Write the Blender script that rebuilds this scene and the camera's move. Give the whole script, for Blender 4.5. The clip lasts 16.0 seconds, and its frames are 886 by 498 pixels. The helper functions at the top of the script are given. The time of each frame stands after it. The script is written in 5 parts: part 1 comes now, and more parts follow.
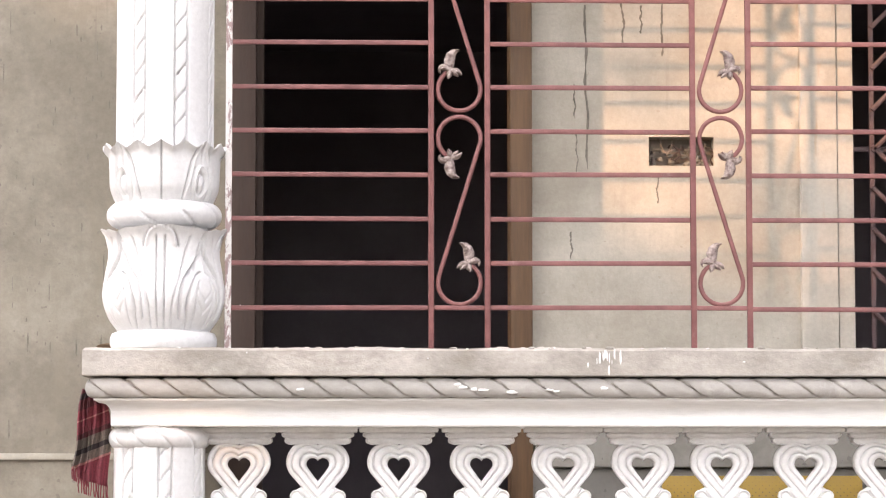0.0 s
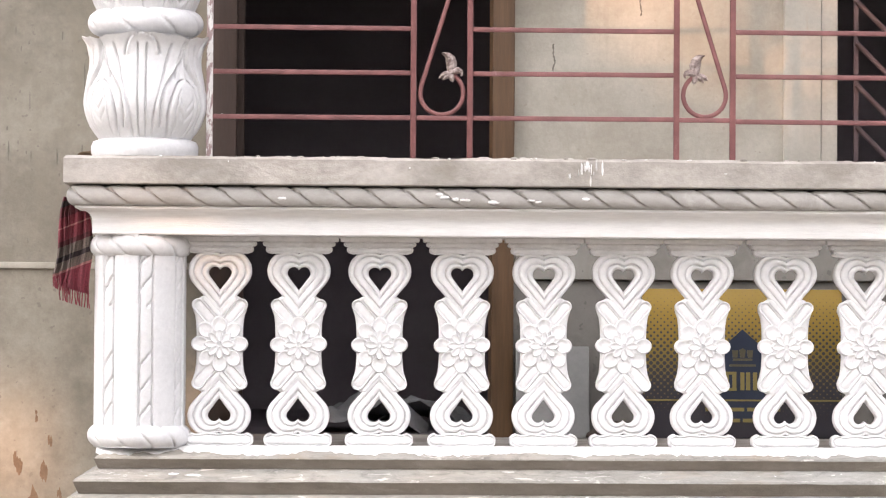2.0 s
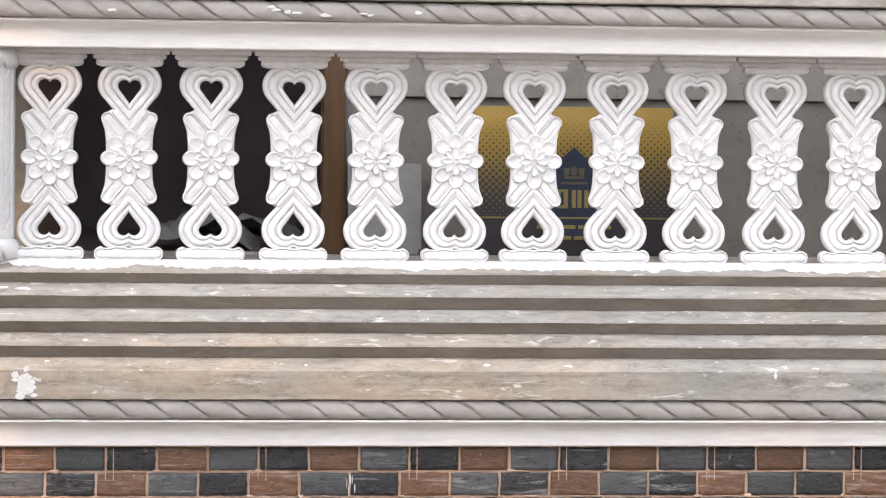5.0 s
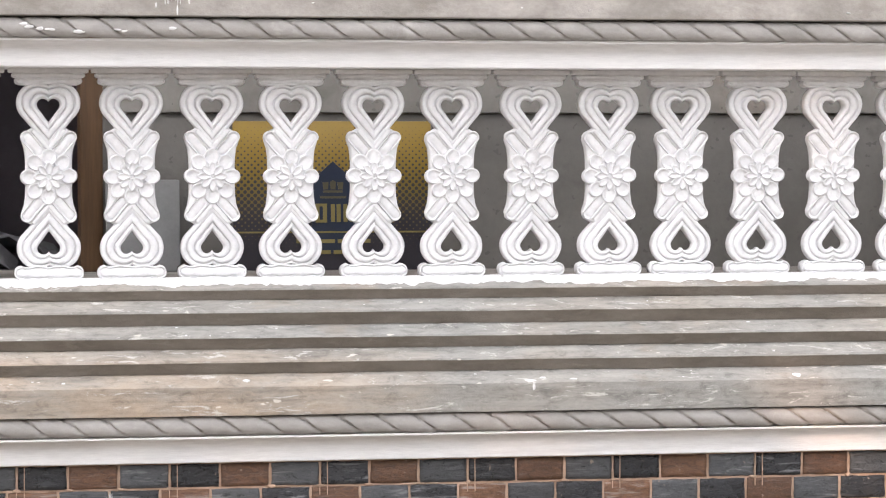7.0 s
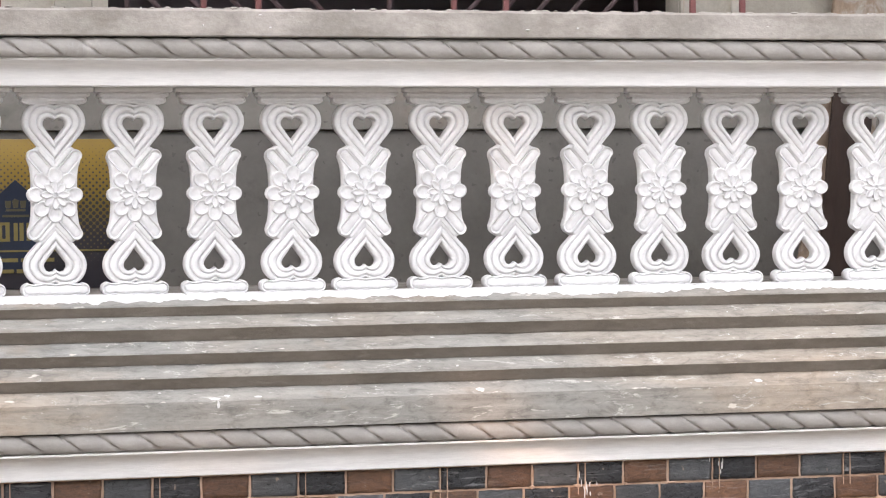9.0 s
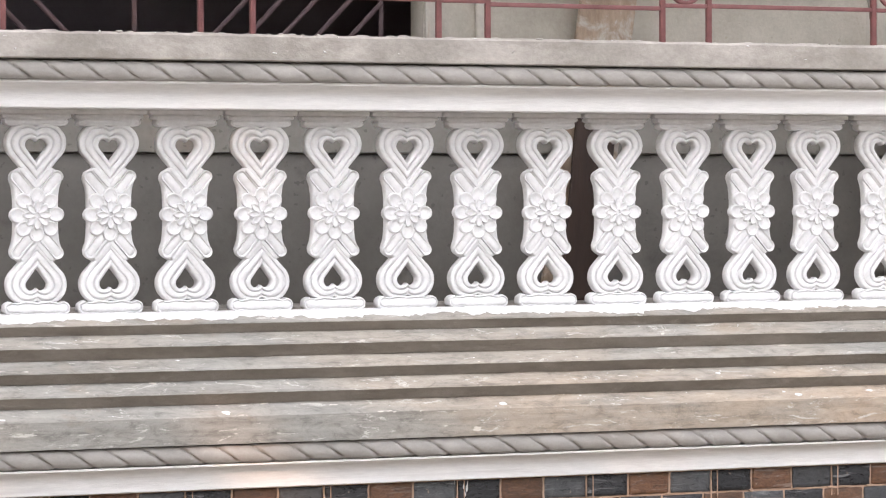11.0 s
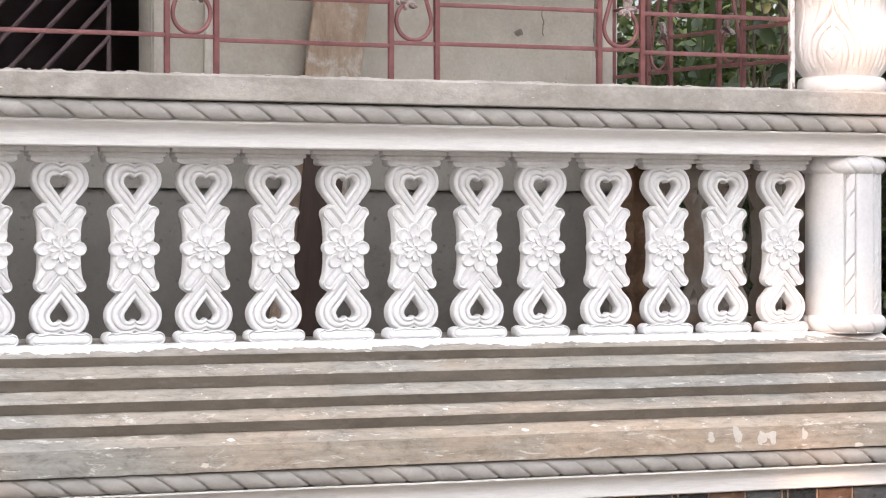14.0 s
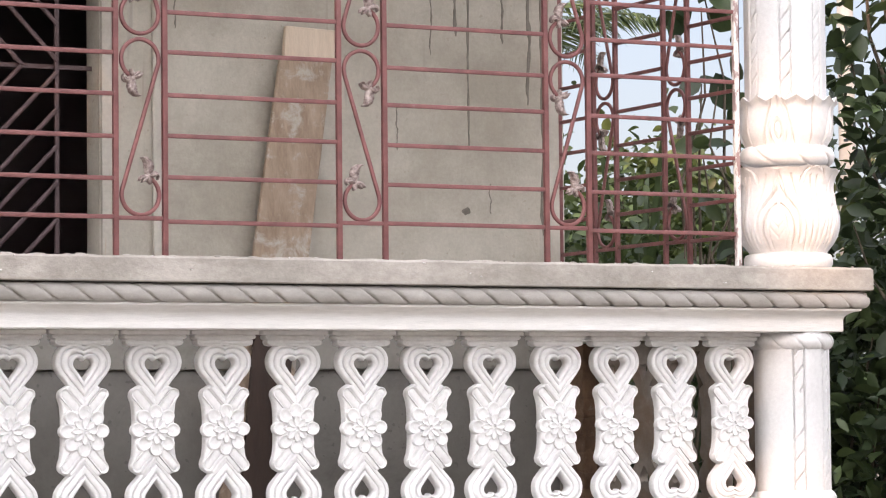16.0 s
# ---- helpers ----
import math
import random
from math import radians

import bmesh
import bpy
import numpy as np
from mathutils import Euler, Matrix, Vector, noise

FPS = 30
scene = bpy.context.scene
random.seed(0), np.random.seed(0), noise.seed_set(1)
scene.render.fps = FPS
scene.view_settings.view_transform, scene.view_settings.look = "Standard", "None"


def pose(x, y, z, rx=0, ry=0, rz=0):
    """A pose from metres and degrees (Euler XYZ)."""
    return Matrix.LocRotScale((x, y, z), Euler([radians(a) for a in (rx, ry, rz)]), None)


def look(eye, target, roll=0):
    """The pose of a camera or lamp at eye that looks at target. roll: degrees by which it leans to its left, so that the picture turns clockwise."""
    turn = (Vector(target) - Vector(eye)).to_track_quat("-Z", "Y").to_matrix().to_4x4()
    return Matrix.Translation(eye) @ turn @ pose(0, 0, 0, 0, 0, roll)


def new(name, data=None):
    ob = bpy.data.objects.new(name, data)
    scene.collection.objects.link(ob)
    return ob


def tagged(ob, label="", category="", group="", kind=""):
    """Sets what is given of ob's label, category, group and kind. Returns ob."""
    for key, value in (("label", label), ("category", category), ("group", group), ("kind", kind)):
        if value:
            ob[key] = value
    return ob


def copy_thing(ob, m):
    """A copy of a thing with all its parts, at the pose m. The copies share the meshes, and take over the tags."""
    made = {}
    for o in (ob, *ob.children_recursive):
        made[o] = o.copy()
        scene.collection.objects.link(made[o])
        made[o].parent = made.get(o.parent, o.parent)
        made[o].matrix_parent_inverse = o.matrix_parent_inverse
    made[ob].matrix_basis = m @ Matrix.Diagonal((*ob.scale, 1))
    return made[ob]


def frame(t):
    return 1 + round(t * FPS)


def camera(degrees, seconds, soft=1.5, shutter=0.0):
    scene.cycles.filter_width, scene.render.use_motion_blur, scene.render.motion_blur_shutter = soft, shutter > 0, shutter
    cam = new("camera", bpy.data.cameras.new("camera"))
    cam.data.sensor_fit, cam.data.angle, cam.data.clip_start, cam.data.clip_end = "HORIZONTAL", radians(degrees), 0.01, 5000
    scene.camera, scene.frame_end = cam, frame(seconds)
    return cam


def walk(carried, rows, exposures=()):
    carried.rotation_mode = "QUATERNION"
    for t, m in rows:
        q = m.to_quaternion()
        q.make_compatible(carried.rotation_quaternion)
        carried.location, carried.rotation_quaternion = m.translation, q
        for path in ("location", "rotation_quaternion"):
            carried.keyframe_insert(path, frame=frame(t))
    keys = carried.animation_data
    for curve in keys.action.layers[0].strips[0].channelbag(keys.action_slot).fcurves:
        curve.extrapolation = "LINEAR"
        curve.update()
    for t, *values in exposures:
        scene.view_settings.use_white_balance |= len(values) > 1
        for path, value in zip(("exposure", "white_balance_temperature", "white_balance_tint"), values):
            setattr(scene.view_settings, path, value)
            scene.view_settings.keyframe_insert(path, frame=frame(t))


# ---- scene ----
cam = camera(17.26, 16.0, soft=1.15)
# seconds, eye, aim ten metres ahead, roll: the camera is held in one spot, sways a little and turns
AIMS = [
    (0, (0.3192, -8.6261, 1.5497), (0.6519, 1.3315, 2.4119), -0.03),
    (0.5, (0.3155, -8.6223, 1.5539), (0.6746, 1.3461, 2.2659), 0.12),
    (1, (0.3129, -8.6195, 1.5483), (0.6904, 1.3582, 2.1026), 0.21),
    (1.5, (0.3110, -8.6166, 1.5354), (0.7005, 1.3679, 1.9355), 0.24),
    (2, (0.3132, -8.6155, 1.5234), (0.7183, 1.3733, 1.7679), 0.35),
    (2.5, (0.3112, -8.6151, 1.5150), (0.7443, 1.3750, 1.6002), 0.36),
    (3, (0.3203, -8.6125, 1.5042), (0.7902, 1.3762, 1.4542), 0.34),
    (3.2, (0.3213, -8.6117, 1.5023), (0.8140, 1.3755, 1.4001), 0.43),
    (5.3, (0.3212, -8.6027, 1.4632), (1.4084, 1.3322, 1.1362), 0.58),
    (5.5, (0.3243, -8.6023, 1.4624), (1.4888, 1.3238, 1.1361), 0.59),
    (6, (0.3368, -8.6026, 1.4672), (1.6973, 1.2987, 1.1486), 0.31),
    (6.5, (0.3435, -8.6038, 1.4669), (1.8985, 1.2697, 1.1749), 0.11),
    (7, (0.3538, -8.6066, 1.4665), (2.1116, 1.2333, 1.1972), -0.10),
    (7.5, (0.3670, -8.6115, 1.4667), (2.3458, 1.1867, 1.2139), -0.23),
    (8, (0.3871, -8.6146, 1.4669), (2.6154, 1.1302, 1.2287), -0.34),
    (8.5, (0.3989, -8.6141, 1.4731), (2.9010, 1.0641, 1.2425), -0.48),
    (9, (0.3987, -8.6126, 1.4784), (3.1607, 0.9946, 1.2487), -0.49),
    (9.5, (0.3923, -8.6119, 1.4762), (3.3952, 0.9232, 1.2650), -0.55),
    (10, (0.3851, -8.6115, 1.4714), (3.6019, 0.8541, 1.2914), -0.35),
    (10.2, (0.3832, -8.6113, 1.4702), (3.6810, 0.8266, 1.3010), -0.34),
    (12.3, (0.3667, -8.6132, 1.4631), (4.4151, 0.5310, 1.3295), 0.03),
    (12.5, (0.3673, -8.6132, 1.4636), (4.4717, 0.5059, 1.3284), 0.05),
    (13, (0.3775, -8.6121, 1.4686), (4.6072, 0.4497, 1.3383), 0.08),
    (13.5, (0.3789, -8.6124, 1.4712), (4.7274, 0.3935, 1.3756), 0.03),
    (14, (0.3737, -8.6141, 1.4748), (4.8359, 0.3366, 1.4453), -0.08),
    (14.5, (0.3685, -8.6160, 1.4752), (4.9198, 0.2895, 1.5484), -0.26),
    (15, (0.3662, -8.6155, 1.4789), (4.9691, 0.2613, 1.6935), -0.41),
    (15.5, (0.3632, -8.6162, 1.4808), (4.9868, 0.2442, 1.8653), -0.52),
    (16, (0.3607, -8.6167, 1.4871), (4.9828, 0.2346, 2.0570), -0.60),
]
walk(cam, [(t, look(eye, aim, roll)) for t, eye, aim, roll in AIMS], exposures=((0.0, 1.83, 6600, 15), (1.5, 1.70, 6550, 15), (3.0, 1.58, 6500, 15), (6.0, 1.46, 6350, 14), (12.5, 1.36, 6350, 14), (14.5, 1.36, 6350, 14), (16.0, 1.42, 6450, 15)))

# ---- light ----
SUN_ELEVATION, SUN_AZIMUTH = radians(22), radians(-40)   # azimuth from straight behind the camera, to its left
to_sun = Vector((math.sin(SUN_AZIMUTH) * math.cos(SUN_ELEVATION), -math.cos(SUN_AZIMUTH) * math.cos(SUN_ELEVATION), math.sin(SUN_ELEVATION)))
world = bpy.data.worlds.new("world")
scene.world = world
world.use_nodes = True
wn = world.node_tree.nodes
sky = wn.new("ShaderNodeTexSky")
sky.sky_type, sky.sun_disc = "NISHITA", False
sky.sun_elevation, sky.sun_rotation = SUN_ELEVATION, math.atan2(to_sun.x, to_sun.y)
sky.air_density, sky.dust_density, sky.ozone_density = 1.0, 3.0, 1.0
# haze: nearly white, and brighter round the veiled sun
haze = wn.new("ShaderNodeMix")
haze.data_type = "RGBA"
haze.inputs[0].default_value = 0.7
towards, dot, share, glow = wn.new("ShaderNodeTexCoord"), wn.new("ShaderNodeVectorMath"), wn.new("ShaderNodeMapRange"), wn.new("ShaderNodeValToRGB")
dot.operation, dot.inputs[1].default_value = "DOT_PRODUCT", tuple(to_sun)
share.inputs["From Min"].default_value = -1.0
glow.color_ramp.interpolation = "B_SPLINE"
for place, tone in ((0.30, (0.070, 0.068, 0.078)), (0.55, (0.22, 0.225, 0.235)), (0.80, (0.52, 0.51, 0.50)), (1.0, (1.0, 0.95, 0.88))):
    e = glow.color_ramp.elements.new(place)
    e.color = (*tone, 1)
glow.color_ramp.elements.remove(glow.color_ramp.elements[0])
glow.color_ramp.elements.remove(glow.color_ramp.elements[-1])
gain = wn.new("ShaderNodeVectorMath")
gain.operation = "SCALE"
gain.inputs["Scale"].default_value = 22.0
wl = world.node_tree.links
wl.new(towards.outputs["Generated"], dot.inputs[0]), wl.new(dot.outputs["Value"], share.inputs[0]), wl.new(share.outputs[0], glow.inputs[0])
wl.new(glow.outputs[0], gain.inputs[0]), wl.new(gain.outputs[0], haze.inputs[7]), wl.new(sky.outputs[0], haze.inputs[6])
wl.new(haze.outputs[2], wn["Background"].inputs[0])
wn["Background"].inputs[1].default_value = 0.13
sun = new("sun", bpy.data.lights.new("sun", "SUN"))
sun.data.energy, sun.data.angle, sun.data.color = 1.6, radians(0.6), (1.0, 0.59, 0.33)
sun.matrix_world = look(tuple(to_sun * 40), (0, 0, 0))


# ---- materials ----
def nodes_of(name):
    m = bpy.data.materials.new(name)
    m.use_nodes = True
    nt = m.node_tree
    return m, nt, nt.nodes["Principled BSDF"]


def noise_node(nt, scale, detail=6.0, rough=0.6, stretch=(1, 1, 1), distortion=0.0, turn=0.0):
    tc, mp, nz = nt.nodes.new("ShaderNodeNewGeometry"), nt.nodes.new("ShaderNodeMapping"), nt.nodes.new("ShaderNodeTexNoise")
    mp.inputs["Scale"].default_value = stretch
    nz.inputs["Scale"].default_value, nz.inputs["Detail"].default_value = scale, detail
    nz.inputs["Roughness"].default_value, nz.inputs["Distortion"].default_value = rough, distortion
    mp.inputs["Rotation"].default_value = (0, radians(turn), 0)
    nt.links.new(tc.outputs["Position"], mp.inputs[0])
    nt.links.new(mp.outputs[0], nz.inputs["Vector"])
    return nz.outputs["Fac"]


def ramp(nt, fac, stops):
    r = nt.nodes.new("ShaderNodeValToRGB")
    while len(r.color_ramp.elements) < len(stops):
        r.color_ramp.elements.new(0.5)
    for e, (p, c) in zip(r.color_ramp.elements, stops):
        e.position, e.color = p, (*(c if isinstance(c, tuple) else (c, c, c)), 1)
    nt.links.new(fac, r.inputs[0])
    return r.outputs[0]


def mixed(nt, a, b, fac, how="MIX"):
    m = nt.nodes.new("ShaderNodeMix")
    m.data_type, m.blend_type = "RGBA", how
    for socket, v in ((m.inputs[6], a), (m.inputs[7], b), (m.inputs[0], fac)):
        if isinstance(v, tuple):
            socket.default_value = (*v, 1)
        elif isinstance(v, (int, float)):
            socket.default_value = v
        else:
            nt.links.new(v, socket)
    return m.outputs[2]


def bumped(nt, bsdf, height, strength, distance=0.004):
    b = nt.nodes.new("ShaderNodeBump")
    b.inputs["Strength"].default_value, b.inputs["Distance"].default_value = strength, distance
    nt.links.new(height, b.inputs["Height"])
    nt.links.new(b.outputs[0], bsdf.inputs["Normal"])


def surface(name, dark, light, scale=6.0, grain=120.0, rough=0.8, relief=0.3, stretch=(1, 1, 1), stain=None, stain_scale=2.0, stain_at=(0.55, 0.7),
            stain_stretch=(1, 1, 1), metallic=0.0, vary=0.0, speck=None, streak=None, grit=0.90, pits=0.69, spread=0.2):
    """A mottled surface: two tones in patches, fine grain, optional stains and specks of another colour."""
    m, nt, bsdf = nodes_of(name)
    broad, fine = noise_node(nt, scale, 8, 0.65, stretch), noise_node(nt, grain, 4, 0.7, stretch)
    colour = ramp(nt, broad, ((0.5 - spread, dark), (0.5 + spread, light)))
    colour = mixed(nt, colour, ramp(nt, fine, ((0.3, grit), (0.75, 1.05))), 1.0, "MULTIPLY")
    if stain:
        colour = mixed(nt, colour, stain, ramp(nt, noise_node(nt, stain_scale, 9, 0.7, stain_stretch, 0.4), ((stain_at[0], 0.0), (stain_at[1], 0.75))))
    if speck:
        colour = mixed(nt, colour, speck, ramp(nt, noise_node(nt, 38, 2, 0.4), ((pits, 0.0), (pits + 0.02, 0.8))))
    if streak:
        runs = ramp(nt, noise_node(nt, 1.0, 3, 0.5, (16, 1, 0.9), 0.15), ((0.66, 0.0), (0.70, 0.55)))
        breaks = ramp(nt, noise_node(nt, 1.3, 2, 0.5), ((0.42, 0.0), (0.6, 1.0)))
        colour = mixed(nt, colour, streak, mixed(nt, runs, breaks, 1.0, "MULTIPLY"))
    if vary:
        info = nt.nodes.new("ShaderNodeObjectInfo")
        colour = mixed(nt, colour, ramp(nt, info.outputs["Random"], ((0.0, 1 - vary), (1.0, 1.0))), 1.0, "MULTIPLY")
    nt.links.new(colour, bsdf.inputs["Base Color"])
    nt.links.new(ramp(nt, fine, ((0.2, max(rough - 0.12, 0)), (0.8, min(rough + 0.1, 1)))), bsdf.inputs["Roughness"])
    bsdf.inputs["Metallic"].default_value = metallic
    both = nt.nodes.new("ShaderNodeMath")
    both.operation = "ADD"
    nt.links.new(fine, both.inputs[0]), nt.links.new(broad, both.inputs[1])
    bumped(nt, bsdf, both.outputs[0], relief)
    return m


WHITE = surface("fresh_white_paint", (0.625, 0.622, 0.625), (0.705, 0.703, 0.705), 5, 70, 0.55, 0.28, stain=(0.62, 0.60, 0.58), stain_scale=4, stain_at=(0.6, 0.8), vary=0.05)
CAST_WHITE = surface("thick_white_wash", (0.685, 0.682, 0.685), (0.80, 0.798, 0.80), 16, 42, 0.62, 0.6, stain=(0.60, 0.585, 0.575), stain_scale=13, stain_at=(0.54, 0.72), vary=0.07)
TRIM_WHITE = surface("brushed_white_paint", (0.76, 0.75, 0.735), (0.87, 0.86, 0.85), 3, 60, 0.6, 0.3, (0.25, 1, 2), stain=(0.64, 0.62, 0.61), stain_scale=4, stain_at=(0.54, 0.70), stain_stretch=(0.3, 1, 6))
CAST = surface("bare_cement_cast", (0.19, 0.165, 0.14), (0.34, 0.30, 0.26), 7, 90, 0.9, 0.5, stain=(0.2, 0.13, 0.08), stain_scale=5, stain_at=(0.45, 0.65))


def streaked_cement(name):
    """Trowelled cement: grey with broad tan patches, long streaks along x and pale scuffs."""
    m, nt, bsdf = nodes_of(name)
    patches = noise_node(nt, 1.15, 5, 0.55, (0.75, 1, 1.6), 0.3)
    colour = ramp(nt, patches, ((0.40, (0.278, 0.272, 0.252)), (0.48, (0.300, 0.288, 0.262)), (0.60, (0.345, 0.308, 0.262))))
    pull = noise_node(nt, 3.0, 9, 0.68, (0.9, 1, 15))
    colour = mixed(nt, colour, ramp(nt, pull, ((0.34, 0.76), (0.50, 1.0), (0.68, 1.14))), 1.0, "MULTIPLY")
    blotch = noise_node(nt, 24, 9, 0.8, (0.55, 1, 1.3), 0.6)
    colour = mixed(nt, colour, ramp(nt, blotch, ((0.37, 0.66), (0.48, 0.96), (0.60, 1.10))), 1.0, "MULTIPLY")
    where, split = nt.nodes.new("ShaderNodeNewGeometry"), nt.nodes.new("ShaderNodeSeparateXYZ")
    nt.links.new(where.outputs["Position"], split.inputs[0])

    def spread(socket, low, high, ragged, nz):
        shift, m = nt.nodes.new("ShaderNodeMath"), nt.nodes.new("ShaderNodeMapRange")
        shift.operation, shift.inputs[1].default_value = "MULTIPLY_ADD", ragged
        nt.links.new(nz, shift.inputs[0]), nt.links.new(socket, shift.inputs[2])
        m.inputs["From Min"].default_value, m.inputs["From Max"].default_value = low + ragged / 2, high + ragged / 2
        nt.links.new(shift.outputs[0], m.inputs[0])
        return m.outputs[0]

    # warm sun painted into the colour of the lower steps at both ends
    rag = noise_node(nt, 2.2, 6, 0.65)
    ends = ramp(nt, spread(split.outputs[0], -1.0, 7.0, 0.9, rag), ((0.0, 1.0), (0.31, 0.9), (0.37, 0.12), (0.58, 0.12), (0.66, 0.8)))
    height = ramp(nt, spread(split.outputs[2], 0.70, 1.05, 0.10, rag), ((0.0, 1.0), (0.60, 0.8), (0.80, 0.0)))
    sun_warmth = mixed(nt, mixed(nt, ends, height, 1.0, "MULTIPLY"), ramp(nt, noise_node(nt, 9, 7, 0.7, (0.5, 1, 1.5)), ((0.32, 0.35), (0.58, 0.95))), 1.0, "MULTIPLY")
    colour = mixed(nt, colour, mixed(nt, colour, (1.28, 1.05, 0.86), 1.0, "MULTIPLY"), sun_warmth)
    colour = mixed(nt, colour, (0.30, 0.235, 0.175), ramp(nt, noise_node(nt, 5, 5, 0.6, (0.7, 1, 1)), ((0.60, 0.0), (0.72, 0.5))))
    scuff = ramp(nt, noise_node(nt, 16, 10, 0.8, (0.45, 1, 2.0), 1.0), ((0.575, 0.0), (0.615, 0.75)))
    colour = mixed(nt, colour, (0.62, 0.595, 0.55), scuff)
    colour = mixed(nt, colour, (0.72, 0.67, 0.60), ramp(nt, noise_node(nt, 30, 3, 0.5, (0.5, 1, 1.4)), ((0.70, 0.0), (0.73, 0.7))))
    nt.links.new(colour, bsdf.inputs["Base Color"])
    bsdf.inputs["Roughness"].default_value = 0.88
    grain = noise_node(nt, 90, 4, 0.7)
    both = nt.nodes.new("ShaderNodeMath")
    both.operation = "ADD"
    nt.links.new(grain, both.inputs[0]), nt.links.new(pull, both.inputs[1])
    bumped(nt, bsdf, both.outputs[0], 0.45)
    return m


def split_tile(name, dark, light, scuff, rough=0.32):
    """A riven glossy tile: streaky two-tone face, scratches and dried smears that differ from tile to tile."""
    m, nt, bsdf = nodes_of(name)
    info = nt.nodes.new("ShaderNodeObjectInfo")
    grain = noise_node(nt, 26, 8, 0.72, (1, 1, 2.4), 1.2, 24)
    colour = ramp(nt, grain, ((0.30, dark), (0.52, tuple((x + y) / 2 for x, y in zip(dark, light))), (0.72, light)))
    colour = mixed(nt, colour, ramp(nt, info.outputs["Random"], ((0.0, 0.6), (1.0, 1.15))), 1.0, "MULTIPLY")
    scratch = ramp(nt, noise_node(nt, 15, 6, 0.65, (0.35, 1, 3.5), 1.6, -12), ((0.56, 0.0), (0.65, 0.85)))
    share = ramp(nt, info.outputs["Random"], ((0.3, 0.2), (0.8, 1.0)))
    colour = mixed(nt, colour, scuff, mixed(nt, scratch, share, 1.0, "MULTIPLY"))
    colour = mixed(nt, colour, (0.34, 0.26, 0.2), ramp(nt, noise_node(nt, 45, 3, 0.5), ((0.70, 0.0), (0.74, 0.6))))
    nt.links.new(colour, bsdf.inputs["Base Color"])
    nt.links.new(ramp(nt, grain, ((0.3, rough - 0.1), (0.7, rough + 0.15))), bsdf.inputs["Roughness"])
    bumped(nt, bsdf, grain, 0.8, 0.006)
    return m


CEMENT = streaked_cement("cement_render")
SLAB = surface("floated_cement", (0.31, 0.284, 0.254), (0.46, 0.426, 0.388), 6, 60, 0.92, 0.6, (0.7, 1, 1), stain=(0.23, 0.205, 0.175), stain_scale=8, stain_at=(0.53, 0.70), stain_stretch=(0.5, 1, 1.2), grit=0.82, spread=0.12)
ROPE = surface("cement_and_thin_paint", (0.27, 0.255, 0.235), (0.42, 0.40, 0.375), 7, 70, 0.85, 0.35, (0.6, 1, 1), stain=(0.62, 0.60, 0.58), stain_scale=4, stain_at=(0.6, 0.78))
PLASTER = surface("wall_plaster", (0.35, 0.321, 0.27), (0.50, 0.47, 0.408), 2.0, 60, 0.92, 0.35, stain=(0.36, 0.325, 0.265), stain_scale=3.0, stain_at=(0.54, 0.72), stain_stretch=(1.3, 1, 0.6), speck=(0.36, 0.33, 0.28), streak=(0.22, 0.2, 0.17), grit=0.88, pits=0.69, spread=0.12)
JAMB = surface("jamb_plaster", (0.40, 0.375, 0.325), (0.52, 0.495, 0.44), 2.5, 60, 0.9, 0.3, stain=(0.40, 0.29, 0.19), stain_scale=5, stain_at=(0.60, 0.72), stain_stretch=(3, 1, 0.4), spread=0.12)
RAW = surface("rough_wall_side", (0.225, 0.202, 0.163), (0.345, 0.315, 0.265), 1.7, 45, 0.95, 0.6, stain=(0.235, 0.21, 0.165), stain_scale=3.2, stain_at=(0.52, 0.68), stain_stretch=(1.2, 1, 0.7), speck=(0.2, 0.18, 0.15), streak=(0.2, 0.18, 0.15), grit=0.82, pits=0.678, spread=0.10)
BAR = surface("oxide_painted_iron", (0.130, 0.047, 0.046), (0.235, 0.092, 0.087), 14, 160, 0.5, 0.35, stain=(0.36, 0.26, 0.25), stain_scale=9, stain_at=(0.62, 0.8))
LATTICE = surface("dusty_old_iron", (0.062, 0.036, 0.040), (0.115, 0.074, 0.078), 14, 160, 0.6, 0.35, stain=(0.17, 0.14, 0.14), stain_scale=9, stain_at=(0.60, 0.8))
SMEARED = surface("iron_smeared_with_white", (0.66, 0.64, 0.62), (0.80, 0.78, 0.76), 9, 120, 0.6, 0.4, stain=(0.2, 0.085, 0.085), stain_scale=20, stain_at=(0.50, 0.54), stain_stretch=(2, 2, 0.6))
LEAF_IRON = surface("grey_cast_iron", (0.13, 0.085, 0.078), (0.42, 0.35, 0.325), 60, 160, 0.42, 0.5, metallic=0.1, spread=0.12)
WOOD = surface("brown_door_wood", (0.070, 0.037, 0.017), (0.155, 0.084, 0.038), 9, 90, 0.6, 0.25, (3, 3, 0.25))
PLANK = surface("weathered_plank", (0.23, 0.165, 0.115), (0.40, 0.31, 0.235), 14, 90, 0.8, 0.35, (1.6, 1.6, 0.5), stain=(0.46, 0.43, 0.385), stain_scale=9, stain_at=(0.52, 0.62))
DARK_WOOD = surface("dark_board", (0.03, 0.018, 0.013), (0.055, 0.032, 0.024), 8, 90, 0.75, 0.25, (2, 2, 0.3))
# room surfaces set dark, so part of the gloom is in their colour
ROOM = surface("unlit_room_tone", (0.115, 0.096, 0.106), (0.165, 0.143, 0.152), 2, 40, 0.9, 0.2)
GREY_CLOTH = surface("grey_sheet", (0.15, 0.15, 0.155), (0.26, 0.26, 0.265), 8, 200, 0.8, 0.3)
